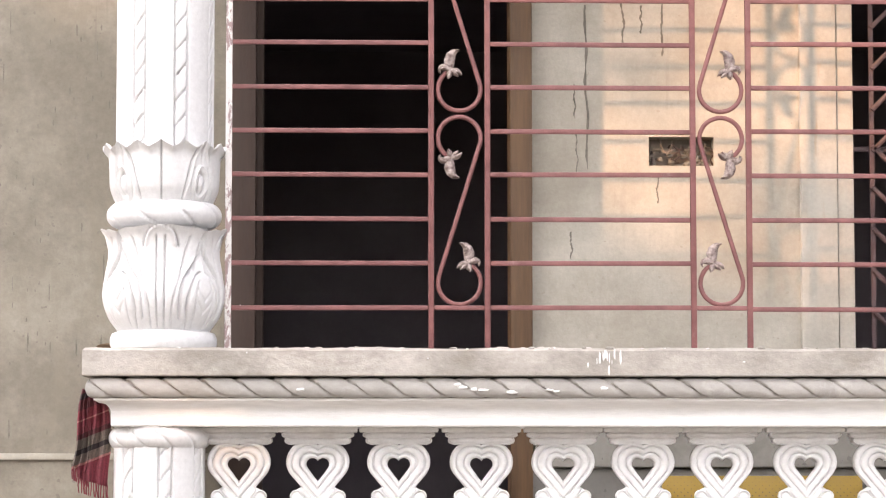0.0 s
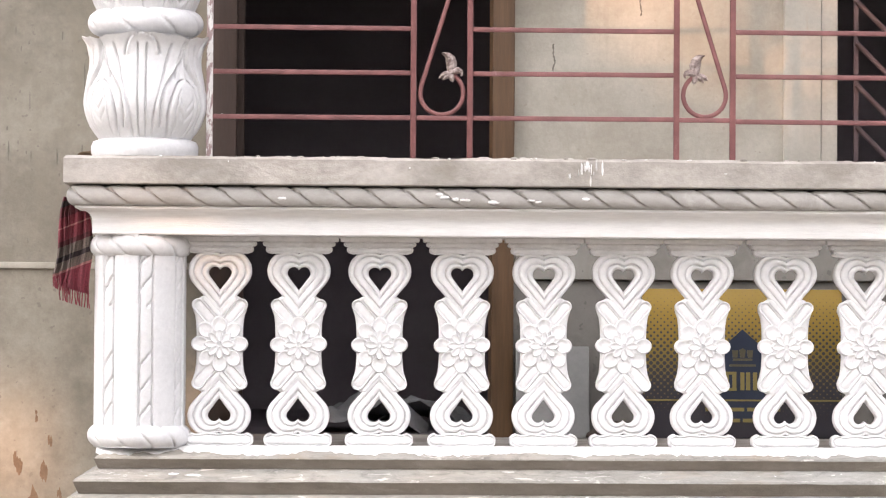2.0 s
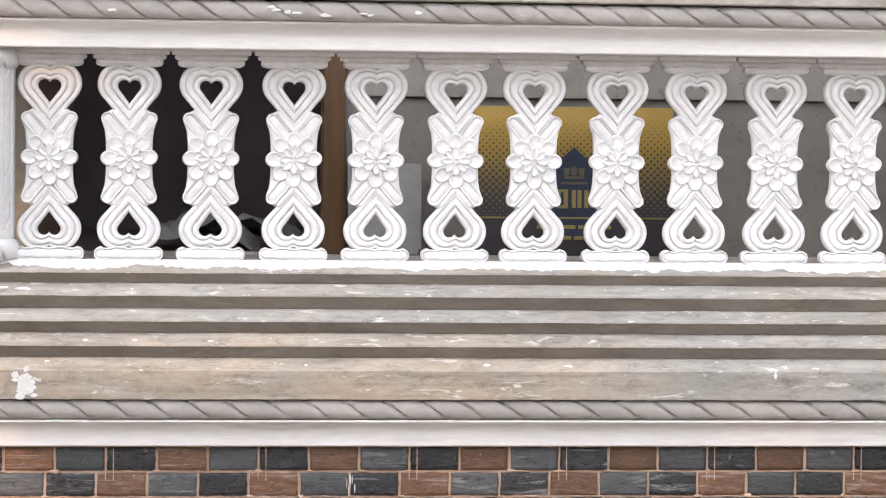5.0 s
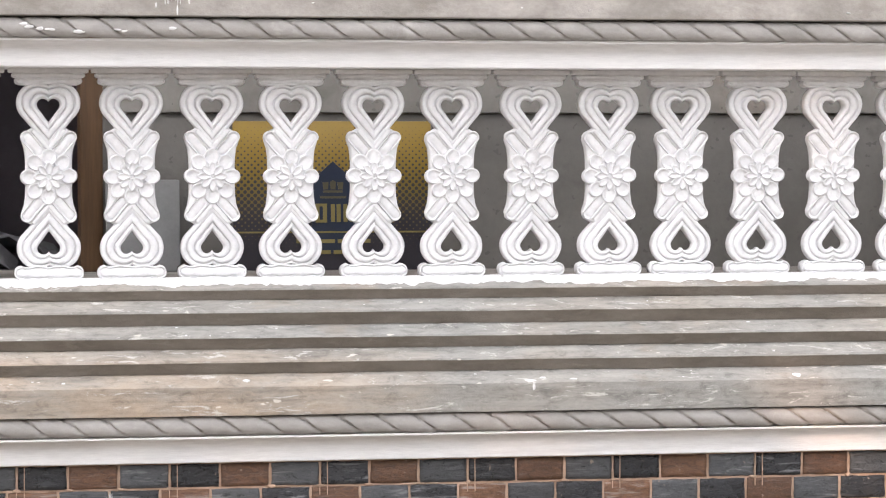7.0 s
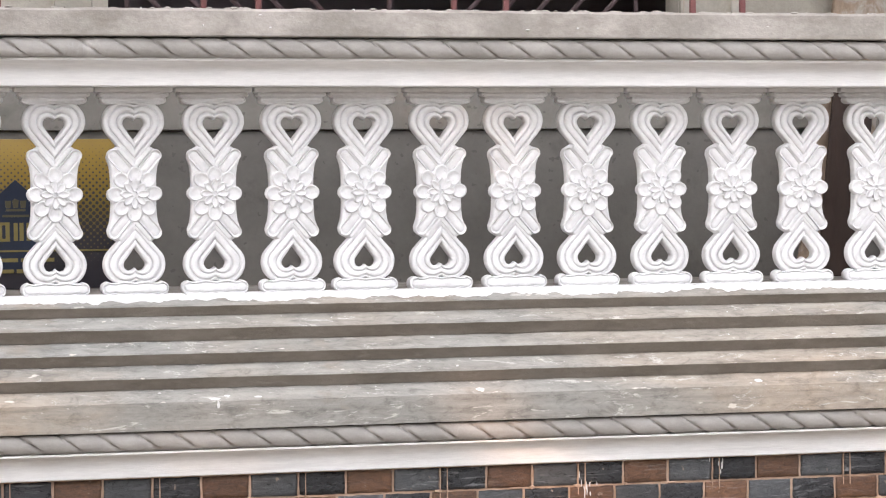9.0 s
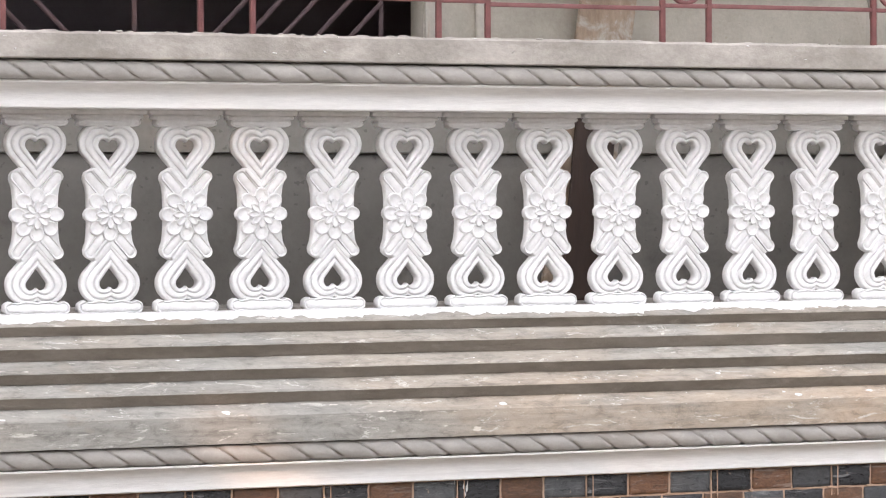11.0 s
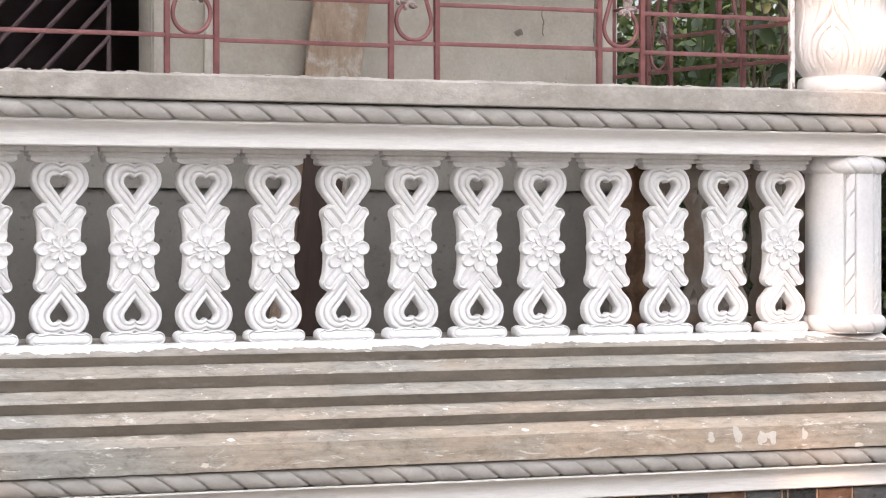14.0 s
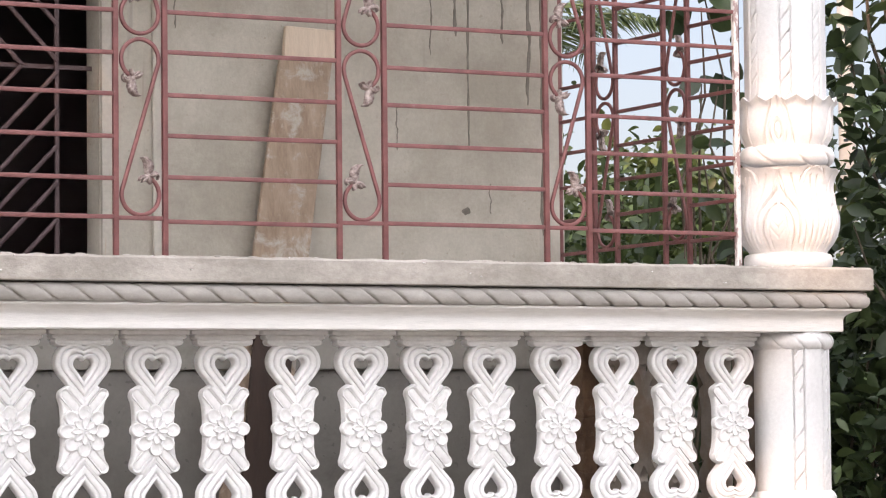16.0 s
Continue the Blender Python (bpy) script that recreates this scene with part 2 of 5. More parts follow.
GROUT = surface("sandy_grout", (0.40, 0.27, 0.19), (0.58, 0.42, 0.32), 20, 120, 0.95, 0.5)
BRICK = surface("rough_brown_brick", (0.10, 0.06, 0.038), (0.24, 0.145, 0.09), 18, 60, 0.95, 0.9, (1, 1, 0.5), stain=(0.30, 0.25, 0.2), stain_scale=14, stain_at=(0.6, 0.7), vary=0.35)
# riser mortar, with shade under the slopes mixed into its tone
SHADED_MORTAR = surface("shaded_coarse_mortar", (0.135, 0.115, 0.092), (0.225, 0.198, 0.165), 8, 70, 0.97, 0.9, (0.6, 1, 1.5), stain=(0.27, 0.24, 0.20), stain_scale=12, stain_at=(0.58, 0.7), stain_stretch=(0.5, 1, 1.5))
BROWN_STAIN = surface("brown_mud", (0.13, 0.085, 0.055), (0.21, 0.145, 0.095), 20, 80, 0.9, 0.4)
DRIP = surface("dark_dried_drip", (0.13, 0.12, 0.10), (0.22, 0.20, 0.17), 20, 80, 0.85, 0.3)
# pale planed wood, its colour raised in place of sun on it
PALE_SUNLIT_PLANK = surface("pale_sunlit_wood", (0.52, 0.42, 0.32), (0.68, 0.57, 0.46), 10, 120, 0.75, 0.25, (2.5, 2.5, 0.2))
FAINT = surface("thin_lime_stain", (0.50, 0.475, 0.43), (0.60, 0.575, 0.53), 14, 80, 0.9, 0.3)
SLATE = split_tile("slate_tile", (0.032, 0.034, 0.037), (0.105, 0.109, 0.114), (0.22, 0.225, 0.23))
BLACK_TILE = split_tile("black_tile", (0.008, 0.009, 0.011), (0.030, 0.031, 0.035), (0.26, 0.26, 0.265), 0.28)
RUST_TILE = split_tile("rust_tile", (0.060, 0.030, 0.017), (0.235, 0.115, 0.058), (0.30, 0.25, 0.22), 0.36)
SPLASH = surface("spilt_white_paint", (0.62, 0.61, 0.60), (0.80, 0.79, 0.78), 16, 60, 0.6, 0.6, stain=(0.48, 0.46, 0.44), stain_scale=22, stain_at=(0.58, 0.7))
EARTH = surface("bare_earth", (0.165, 0.138, 0.108), (0.275, 0.236, 0.190), 0.8, 20, 0.95, 0.6)
TRUNK = surface("bark", (0.07, 0.055, 0.04), (0.15, 0.12, 0.09), 12, 60, 0.95, 0.8, (2, 2, 0.4))
# dado and band cement, with the rail's shade darkened into both tones
SHADED_DADO = surface("shaded_dado_cement", (0.135, 0.128, 0.114), (0.21, 0.20, 0.182), 2.0, 50, 0.9, 0.35, stain=(0.11, 0.105, 0.095), stain_scale=3, stain_at=(0.56, 0.7), speck=(0.12, 0.115, 0.105))
SHADED_BAND = surface("shaded_band_cement", (0.215, 0.203, 0.182), (0.31, 0.295, 0.268), 2.0, 50, 0.9, 0.35, stain=(0.17, 0.16, 0.14), stain_scale=3, stain_at=(0.56, 0.7), speck=(0.16, 0.15, 0.135))
CONCRETE_POLE = surface("pole_concrete", (0.33, 0.32, 0.30), (0.45, 0.44, 0.42), 4, 60, 0.9, 0.3)


def leaf_material(name, dark, light, rough=0.45):
    m, nt, bsdf = nodes_of(name)
    geo = nt.nodes.new("ShaderNodeNewGeometry")
    colour = ramp(nt, geo.outputs["Random Per Island"], ((0.0, dark), (0.85, light), (1.0, tuple(min(1, 1.5 * v) for v in light))))
    colour = mixed(nt, colour, ramp(nt, noise_node(nt, 25, 3), ((0.3, 0.8), (0.7, 1.1))), 1.0, "MULTIPLY")
    nt.links.new(colour, bsdf.inputs["Base Color"])
    bsdf.inputs["Roughness"].default_value = rough
    trans = nt.nodes.new("ShaderNodeBsdfTranslucent")
    nt.links.new(colour, trans.inputs[0])
    both = nt.nodes.new("ShaderNodeMixShader")
    both.inputs[0].default_value = 0.3
    nt.links.new(bsdf.outputs[0], both.inputs[1]), nt.links.new(trans.outputs[0], both.inputs[2])
    nt.links.new(both.outputs[0], nt.nodes["Material Output"].inputs[0])
    return m


LEAF_DARK = leaf_material("dark_leaf", (0.020, 0.036, 0.016), (0.072, 0.102, 0.038))
LEAF_LIGHT = leaf_material("light_leaf", (0.036, 0.060, 0.018), (0.125, 0.160, 0.050))
LEAF_FAR = leaf_material("garden_leaf", (0.026, 0.046, 0.016), (0.085, 0.115, 0.040))


# ---- mesh helpers ----
def mesh_of(bm, material, smooth=True, angle=38):
    bmesh.ops.recalc_face_normals(bm, faces=bm.faces)
    for f in bm.faces:
        f.smooth = smooth
    for e in bm.edges:
        e.smooth = len(e.link_faces) == 2 and e.calc_face_angle(0) < radians(angle)
    me = bpy.data.meshes.new("mesh")
    bm.to_mesh(me)
    bm.free()
    me.materials.append(material)
    return me


def part(name, bm, material, parent=None, label="", smooth=True, angle=38, at=None):
    ob = new(name, mesh_of(bm, material, smooth, angle) if isinstance(bm, bmesh.types.BMesh) else bm)
    ob.parent = parent
    if at is not None:
        ob.matrix_basis = at
    return tagged(ob, label) if label else ob


def thing(name, label, category, group="", kind="", at=None):
    ob = new(name)
    ob.empty_display_size = 0.1
    if at is not None:
        ob.matrix_basis = at
    return tagged(ob, label, category, group, kind)


def box(bm, x0, x1, y0, y1, z0, z1, bevel=0.0):
    made = bmesh.ops.create_cube(bm, size=1, matrix=Matrix.LocRotScale(((x0 + x1) / 2, (y0 + y1) / 2, (z0 + z1) / 2), None, (x1 - x0, y1 - y0, z1 - z0)))
    if bevel:
        edges = list({e for v in made["verts"] for e in v.link_edges})
        bmesh.ops.bevel(bm, geom=edges, offset=bevel, segments=2, affect="EDGES", profile=0.6)
    return bm


def boxed(*args, **kw):
    return box(bmesh.new(), *args, **kw)


def rings(bm, loops, closed=True, cap_first=False, cap_last=False, wrap=False):
    """Joins loops of points, all of one length, by quads."""
    vs = [[bm.verts.new(p) for p in loop] for loop in loops]
    pairs = list(zip(vs, vs[1:])) + ([(vs[-1], vs[0])] if wrap else [])
    for a, b in pairs:
        n = len(a)
        for i in range(n if closed else n - 1):
            bm.faces.new((a[i], a[(i + 1) % n], b[(i + 1) % n], b[i]))
    if cap_first:
        bm.faces.new(vs[0])
    if cap_last:
        bm.faces.new(list(reversed(vs[-1])))
    return bm


def lathe(bm, rows, n=48, cx=0.0, cy=0.0, caps=True):
    """rows: (radius, z) from below upwards."""
    return rings(bm, [[(cx + r * math.cos(2 * math.pi * i / n), cy + r * math.sin(2 * math.pi * i / n), z) for i in range(n)] for r, z in rows], cap_first=caps, cap_last=caps)


def tube(bm, points, half_a, half_b, side=Vector((0, 1, 0)), ends=True):
    """A flat bar with rounded corners along points, all in a plane across side."""
    loops = []
    for i, p in enumerate(points):
        way = (Vector(points[min(i + 1, len(points) - 1)]) - Vector(points[max(i - 1, 0)])).normalized()
        out = side.cross(way).normalized()
        loops.append([Vector(p) + out * half_a * a + side * half_b * b for a, b in ((1, .6), (.6, 1), (-.6, 1), (-1, .6), (-1, -.6), (-.6, -1), (.6, -1), (1, -.6))])
    return rings(bm, loops, cap_first=ends, cap_last=ends)


# ---- plan ----
XL, XR, YF, YB = -0.224, 6.262, 0.03, 1.5     # lines of the railing: ends, front, house wall
FLOOR, RAIL_BASE, CEILING = 1.12, 1.150, 4.5


def corners(d):
    return [Vector((XL - d, YB, 0)), Vector((XL - d, YF - d, 0)), Vector((XR + d, YF - d, 0)), Vector((XR + d, YB, 0))]


def stations(step):
    """Places along the railing's line: leg, share of the leg."""
    out = []
    for leg, length in enumerate((YB - YF, XR - XL, YB - YF)):
        n = max(1, round(length / step))
        out += [(leg, i / n) for i in range(n + (leg == 2))]
    return out


def around(d, z, leg, share):
    c = corners(d)
    p = c[leg].lerp(c[leg + 1], share)
    p.z = z
    return p


def swept(profile, step=0.05, uneven=0.0006):
    """A closed profile of (out, z[, own unevenness]) carried round the three sides of the veranda."""
    loops = []
    for leg, share in stations(step):
        loop = []
        for d, z, *own in profile:
            p = around(d, z, leg, share)
            amount = own[0] if own else uneven
            n = noise.noise_vector(p * 9) * 0.6 + noise.noise_vector(p * 31) * 0.5
            loop.append(p + n * amount)
        loops.append(loop)
    return rings(bmesh.new(), loops, cap_first=True, cap_last=True)


def rope(d, z, r, knots, step=0.004):
    """A half-round moulding with twisted grooves, cut by hand: knots give the place along the front and the number of a few grooves."""
    loops, angles = [], [radians(-110 + 11 * i) for i in range(21)]
    (xa, ka), (xb, kb) = knots[0], knots[-1]
    first = (knots[1][0] - xa) / (knots[1][1] - ka)
    last = (xb - knots[-2][0]) / (kb - knots[-2][1])
    knots = [(xa - 4 * first, ka - 4)] + list(knots) + [(xb + 40 * last, kb + 40)]
    for leg, share in stations(step):
        c = corners(d)
        p = c[leg].lerp(c[leg + 1], share)
        along = (XL - d - (p.y - YF + d), p.x, XR + d + (p.y - YF + d))[leg]
        loop = []
        for a in angles:
            at = along + 0.029 * a
            turn = float(np.interp(at, [k[0] for k in knots], [k[1] for k in knots])) if at > knots[0][0] else knots[0][1] + (at - knots[0][0]) / first
            groove = round(turn)
            off = turn - groove + 0.05 * noise.noise(Vector((groove * 3.7, d * 9, 0))) + 0.02 * noise.noise(Vector((groove * 1.9, a * 1.5, d * 5)))
            deep = 0.32 + 0.14 * noise.noise(Vector((groove * 2.3, 7, d * 11)))
            cut = math.exp(-(off / 0.055) ** 2) * deep + 0.05 * (1 - 2 * abs(off)) ** 2
            rr = r * (1 - cut)
            loop.append(around(d + 0.35 * r + (rr - 0.35 * r) * math.cos(a), z + rr * math.sin(a), leg, share))
        loops.append(loop + [around(d - r, z + r * 0.8, leg, share), around(d - r, z - r * 0.8, leg, share)])
    return rings(bmesh.new(), loops, cap_first=True, cap_last=True)


def cavetto(top, bottom, z1, z0, lip=0.012, back=0.04, n=10):
    """A concave white cornice: a lip above, a hollow, and an upright foot."""
    pts = [(back, z1), (top - 0.002, z1), (top, z1 - 0.002), (top - 0.001, z1 - lip)]
    for i in range(n + 1):
        a = math.pi / 2 * i / n
        pts.append((bottom + (top - 0.007 - bottom) * (1 - math.sin(a)), z1 - lip - 0.003 - (z1 - lip - z0 - 0.034) * (1 - math.cos(a)) * 0.8))
    return pts + [(bottom, z0 + 0.003), (bottom - 0.003, z0), (back, z0)]


# ---- ground and house ----
ground = tagged(new("ground", mesh_of(rings(bmesh.new(), [[(-400, -400, 0), (400, -400, 0)], [(-400, 400, 0), (400, 400, 0)]], closed=False), EARTH)), "bare trodden earth round the house", "ground", kind="structure")

bm = bmesh.new()
T = 0.2
for x0, x1, z0, z1 in ((-0.093, 0.963, 3.48, 5.0), (-0.093, 0.963, 0, FLOOR), (0.963, 2.097, 0, 2.721), (0.963, 2.097, 2.823, 5.0), (0.963, 1.379, 2.721, 2.823), (1.608, 2.097, 2.721, 2.823), (2.097, 4.215, 0, 1.95), (2.097, 4.215, 3.6, 5.0)):
    box(bm, x0, x1, YB, YB + T, z0, z1)
box(bm, 4.215, 6.18, YB, YB + 0.13, 0, 5.0), box(bm, 4.300, 6.18, YB + 0.13, YB + T, 0, 5.0)
tagged(part("wall_north", bm, PLASTER), "unpainted grey plastered house wall with stains", "wall", kind="structure")
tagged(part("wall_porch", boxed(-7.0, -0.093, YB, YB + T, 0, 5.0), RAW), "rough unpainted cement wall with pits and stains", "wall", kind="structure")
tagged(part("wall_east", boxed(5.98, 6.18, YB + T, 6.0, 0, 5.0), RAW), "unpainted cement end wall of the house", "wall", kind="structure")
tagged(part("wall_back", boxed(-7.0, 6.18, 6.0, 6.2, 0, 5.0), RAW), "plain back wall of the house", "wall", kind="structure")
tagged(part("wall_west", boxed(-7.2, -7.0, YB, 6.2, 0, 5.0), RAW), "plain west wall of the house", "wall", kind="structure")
tagged(part("roof", boxed(-7.4, 6.5, YB - 0.1, 6.4, 5.0, 5.15), SLAB), "flat cement roof slab", "roof", kind="structure")
# out-of-view slab added over the columns, its height set for the light
tagged(part("ceiling", boxed(XL - 0.35, XR + 0.35, -0.35, YB, CEILING, CEILING + 0.16), PLASTER), "unseen cement ceiling slab, added to shade the veranda", "ceiling", kind="structure")
tagged(part("floor", boxed(XL - 0.05, XR + 0.05, YF, YB, FLOOR - 0.12, FLOOR), SLAB), "grey cement veranda floor", "floor", kind="structure")
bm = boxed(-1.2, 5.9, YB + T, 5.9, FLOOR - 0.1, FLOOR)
tagged(part("floor_room", bm, ROOM), "floor of the room inside, coloured dark for its gloom", "floor", kind="structure")
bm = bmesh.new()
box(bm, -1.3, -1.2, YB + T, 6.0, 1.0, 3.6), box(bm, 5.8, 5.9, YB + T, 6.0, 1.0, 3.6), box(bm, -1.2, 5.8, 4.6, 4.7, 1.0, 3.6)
tagged(part("wall_room", bm, ROOM), "walls of the room inside, coloured dark for its gloom", "wall", kind="structure")
tagged(part("ceiling_room", boxed(-1.3, 5.9, YB + T, 4.7, 3.6, 3.7), ROOM), "ceiling of the room inside, coloured dark for its gloom", "ceiling", kind="structure")
tagged(part("sill_band", boxed(0.975, 6.16, YB - 0.035, YB, 1.668, 1.93, bevel=0.004), SHADED_BAND), "raised cement band under the window, darkened for shade", "trim", kind="structure")

tagged(part("dado", boxed(0.966, 6.15, YB - 0.014, YB, FLOOR, 1.664, bevel=0.003), SHADED_DADO), "cement dado along the wall's foot, darkened for the rail's shade", "dado", kind="structure")

# door frame, standing open on a dark room
door = thing("door_1", "brown wooden door frame, open on a dark room", "door", kind="structure")
# left jamb coloured darker than the right, in place of shade on it
part("jamb", boxed(-0.086, 0.006, YB - 0.03, YB + 0.16, FLOOR, 3.4, bevel=0.006), DARK_WOOD, door, "left jamb, in darker wood for its shade")
part("jamb", boxed(0.891, 0.968, YB - 0.03, YB + 0.16, FLOOR, 3.4, bevel=0.006), WOOD, door)
part("lintel", boxed(-0.093, 0.963, YB - 0.03, YB + 0.16, 3.4, 3.48, bevel=0.006), WOOD, door)
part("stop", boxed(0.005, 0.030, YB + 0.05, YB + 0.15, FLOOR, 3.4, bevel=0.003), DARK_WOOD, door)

# window with plaster jambs and an iron lattice
window = thing("window_1", "wide unglazed window with an iron lattice of slanting bars", "window", kind="structure")
part("jamb", boxed(2.039, 2.096, YB - 0.02, YB + 0.02, 1.935, 3.6, bevel=0.004), JAMB, window)
part("jamb", boxed(4.218, 4.276, YB - 0.02, YB + 0.02, 1.935, 3.6, bevel=0.004), JAMB, window)
part("pilaster", boxed(1.908, 2.037, YB - 0.03, YB + 0.02, 1.935, 4.495, bevel=0.006), JAMB, window)
part("conduit", tube(bmesh.new(), [(4.438, YB - 0.012, 1.94), (4.438, YB - 0.012, 4.495)], 0.017, 0.012), JAMB, window)
YW = YB + 0.06
MID = 2.79
for x in (2.175, 2.45, 2.65, 3.13, 3.372, 3.570, 4.070):
    part("upright", boxed(x - 0.008, x + 0.008, YW - 0.006, YW + 0.006, 1.955, 3.595), LATTICE, window)
part("crossbar", boxed(2.099, 4.212, YW + 0.007, YW + 0.017, MID - 0.008, MID + 0.008), LATTICE, window)
# slanting bars: below the crossbar they climb towards the outer uprights, above it they mirror that
for x0, x1, hub, lean, first, apart in ((2.175, 3.13, 2.175, -1.0, -0.010, 0.147), (3.13, 4.070, 4.070, 1.04, 0.020, 0.136)):
    for k in range(12):
        for up in (-1, 1):
            ends = []
            for x in (x0, x1):
                ends.append(Vector((x, YW - 0.012, MID + up * (apart * k + first + abs(hub - x) * abs(lean)))))
            near, far = sorted(ends, key=lambda p: abs(p.z - MID))
            limit = 1.96 if up < 0 else 3.59
            if (near.z - limit) * up > -0.03:
                continue
            if (far.z - limit) * up > 0:
                far = near.lerp(far, (limit - near.z) / (far.z - near.z))
            part("slat", tube(bmesh.new(), [near, far], 0.008, 0.005), LATTICE, window)
for k in range(1, 4):
    # short bars of the fan that meet on the crossbar
    for x, way in ((4.070 - 0.138 * k, -1), (2.175 + 0.138 * k, 1)):
        for up in (-1, 1):
            part("slat", tube(bmesh.new(), [Vector((x, YW - 0.012, MID)), Vector((x + way * 0.52, YW - 0.012, MID + up * 0.54))], 0.008, 0.005), LATTICE, window)

# the wall's lit end edge, put on as a paler strip
tagged(part("lit_corner_strip", boxed(6.118, 6.184, YB - 0.018, YB - 0.001, 1.935, 4.495, bevel=0.004), JAMB), "strip at the end of the wall, coloured pale for light", "trim", kind="structure")

# ---- veranda plinth ----
plinth = thing("plinth", "stepped grey cement plinth with white paint drops", "plinth", kind="structure")
STEPS = [(0.0, 1.149), (0.050, 1.149), (0.124, 1.122), (0.128, 1.117), (0.112, 1.088), (0.180, 1.059), (0.184, 1.053), (0.164, 1.0165), (0.226, 0.988), (0.230, 0.982), (0.209, 0.9495), (0.268, 0.920), (0.272, 0.914), (0.252, 0.881), (0.309, 0.850), (0.313, 0.846), (0.313, 0.765), (0.05, 0.765), (0.0, 1.0)]
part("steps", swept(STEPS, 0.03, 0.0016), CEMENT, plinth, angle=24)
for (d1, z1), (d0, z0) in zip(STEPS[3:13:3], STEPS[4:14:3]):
    # coarse sandy mortar risers under the trowelled slopes, coloured darker to deepen their shade
    part("riser", swept([(d1 + 0.0005, z1 - 0.001), (d0 + 0.004, z0 + 0.0005, 0.0022), (d0 - 0.01, z0), (d1 - 0.012, z1 - 0.001)], 0.03, 0.0016), SHADED_MORTAR, plinth, "coarse mortar riser, darkened for shade under the slope above")
part("rope_moulding", rope(0.280, 0.7345, 0.0285, ((0.2340, 0), (2.802, 23), (5.363, 46))), ROPE, plinth, "twisted rope moulding, thinly painted cement")
part("cornice", swept(cavetto(0.296, 0.246, 0.704, 0.624, 0.006), 0.08), TRIM_WHITE, plinth, "white painted hollow moulding")
part("core", swept([(0.215, 0.625), (0.215, -0.05), (0.0, -0.05), (0.0, 0.625)], 0.5, 0.0), GROUT, plinth, "sandy grouted wall face behind the tiles")

# ---- handrail ----
handrail = thing("handrail", "heavy rough grey cement coping over a white moulding", "handrail")
part("coping", swept([(-0.215, 1.911), (0.212, 1.911), (0.216, 1.915), (0.216, 1.985, 0.003), (0.209, 1.993, 0.0055), (0.1, 1.995, 0.002), (-0.215, 1.993, 0.004)], 0.022, 0.0012), SLAB, handrail, "rough floated cement coping with chipped edge", angle=30)
part("rope_moulding", rope(0.178, 1.8785, 0.0295, ((-0.373, 0), (1.115, 14), (4.2755, 43), (5.583, 55))), ROPE, handrail, "twisted rope moulding, thinly painted cement")
part("cornice", swept(cavetto(0.185, 0.138, 1.849, 1.768, 0.007, -0.13), 0.08), TRIM_WHITE, handrail, "white painted hollow moulding")


# ---- balusters ----
def heart(w, top, bottom, round_share=0.58, n=64):
    """A heart outline, tip down: two round lobes and straight flanks. round_share: the lobes' radius as a share of the half width."""
    r = w * round_share
    c, zc = w - r, top - r
    far = math.hypot(c, zc - bottom)
    start, end = math.acos(-c / r), math.atan2(bottom - zc, -c) + math.acos(r / far)
    half = [(c + r * math.cos(start + (end - start) * i / 40), zc + r * math.sin(start + (end - start) * i / 40)) for i in range(41)]
    half += [(half[-1][0] * (1 - i / 20), half[-1][1] + (bottom - half[-1][1]) * i / 20) for i in range(1, 21)]
    runs = [0.0]
    for a, b in zip(half, half[1:]):
        runs.append(runs[-1] + math.hypot(b[0] - a[0], b[1] - a[1]))
    side, k = [], 0
    for i in range(n // 2 + 1):
        want = runs[-1] * i / (n // 2)
        while k < len(runs) - 2 and runs[k + 1] < want:
            k += 1
        u = (want - runs[k]) / (runs[k + 1] - runs[k])
        side.append((half[k][0] + (half[k + 1][0] - half[k][0]) * u, half[k][1] + (half[k + 1][1] - half[k][1]) * u))
    return side + [(-x, z) for x, z in reversed(side[1:-1])]


def flipped(pts, about=0.30):
    return [(x, 2 * about - z) for x, z in pts]


def relief(outer, inner, rows, front, back, through_hole=False):
    """A cast relief between two outlines: rows of (share from inner 0 to outer 1, height over the front)."""
    loops = [[(x, back, z) for x, z in outer]]
    for share, h in rows:
        loops.append([(bx + (ax - bx) * share, front - h, bz + (az - bz) * share) for (ax, az), (bx, bz) in zip(outer, inner)])
    if through_hole:
        loops.append([(x, back, z) for x, z in inner])
        return rings(bmesh.new(), loops, wrap=True)
    return rings(bmesh.new(), loops, cap_first=True, cap_last=True)


def capsule(ax, az, bx, bz, r, n=20):
    way = math.atan2(bz - az, bx - ax)
    pts = []
    for i in range(n):
        t = 2 * math.pi * i / n
        cx, cz = (bx, bz) if math.cos(t) > 0 else (ax, az)
        pts.append((cx + r * math.cos(t + way), cz + r * math.sin(t + way)))
    return pts


def oval(cx, cz, ra, rb, way, n=16):
    c, s = math.cos(way), math.sin(way)
    return [(cx + ra * math.cos(t) * c - rb * math.sin(t) * s, cz + ra * math.cos(t) * s + rb * math.sin(t) * c) for t in (2 * math.pi * i / n for i in range(n))]


def joined(pieces):
    bm = bmesh.new()
    for piece in pieces:
        me = bpy.data.meshes.new("piece")
        piece.to_mesh(me)
        piece.free()
        bm.from_mesh(me)
        bpy.data.meshes.remove(me)
    return bm


FRONT, BACK = -0.027, 0.006
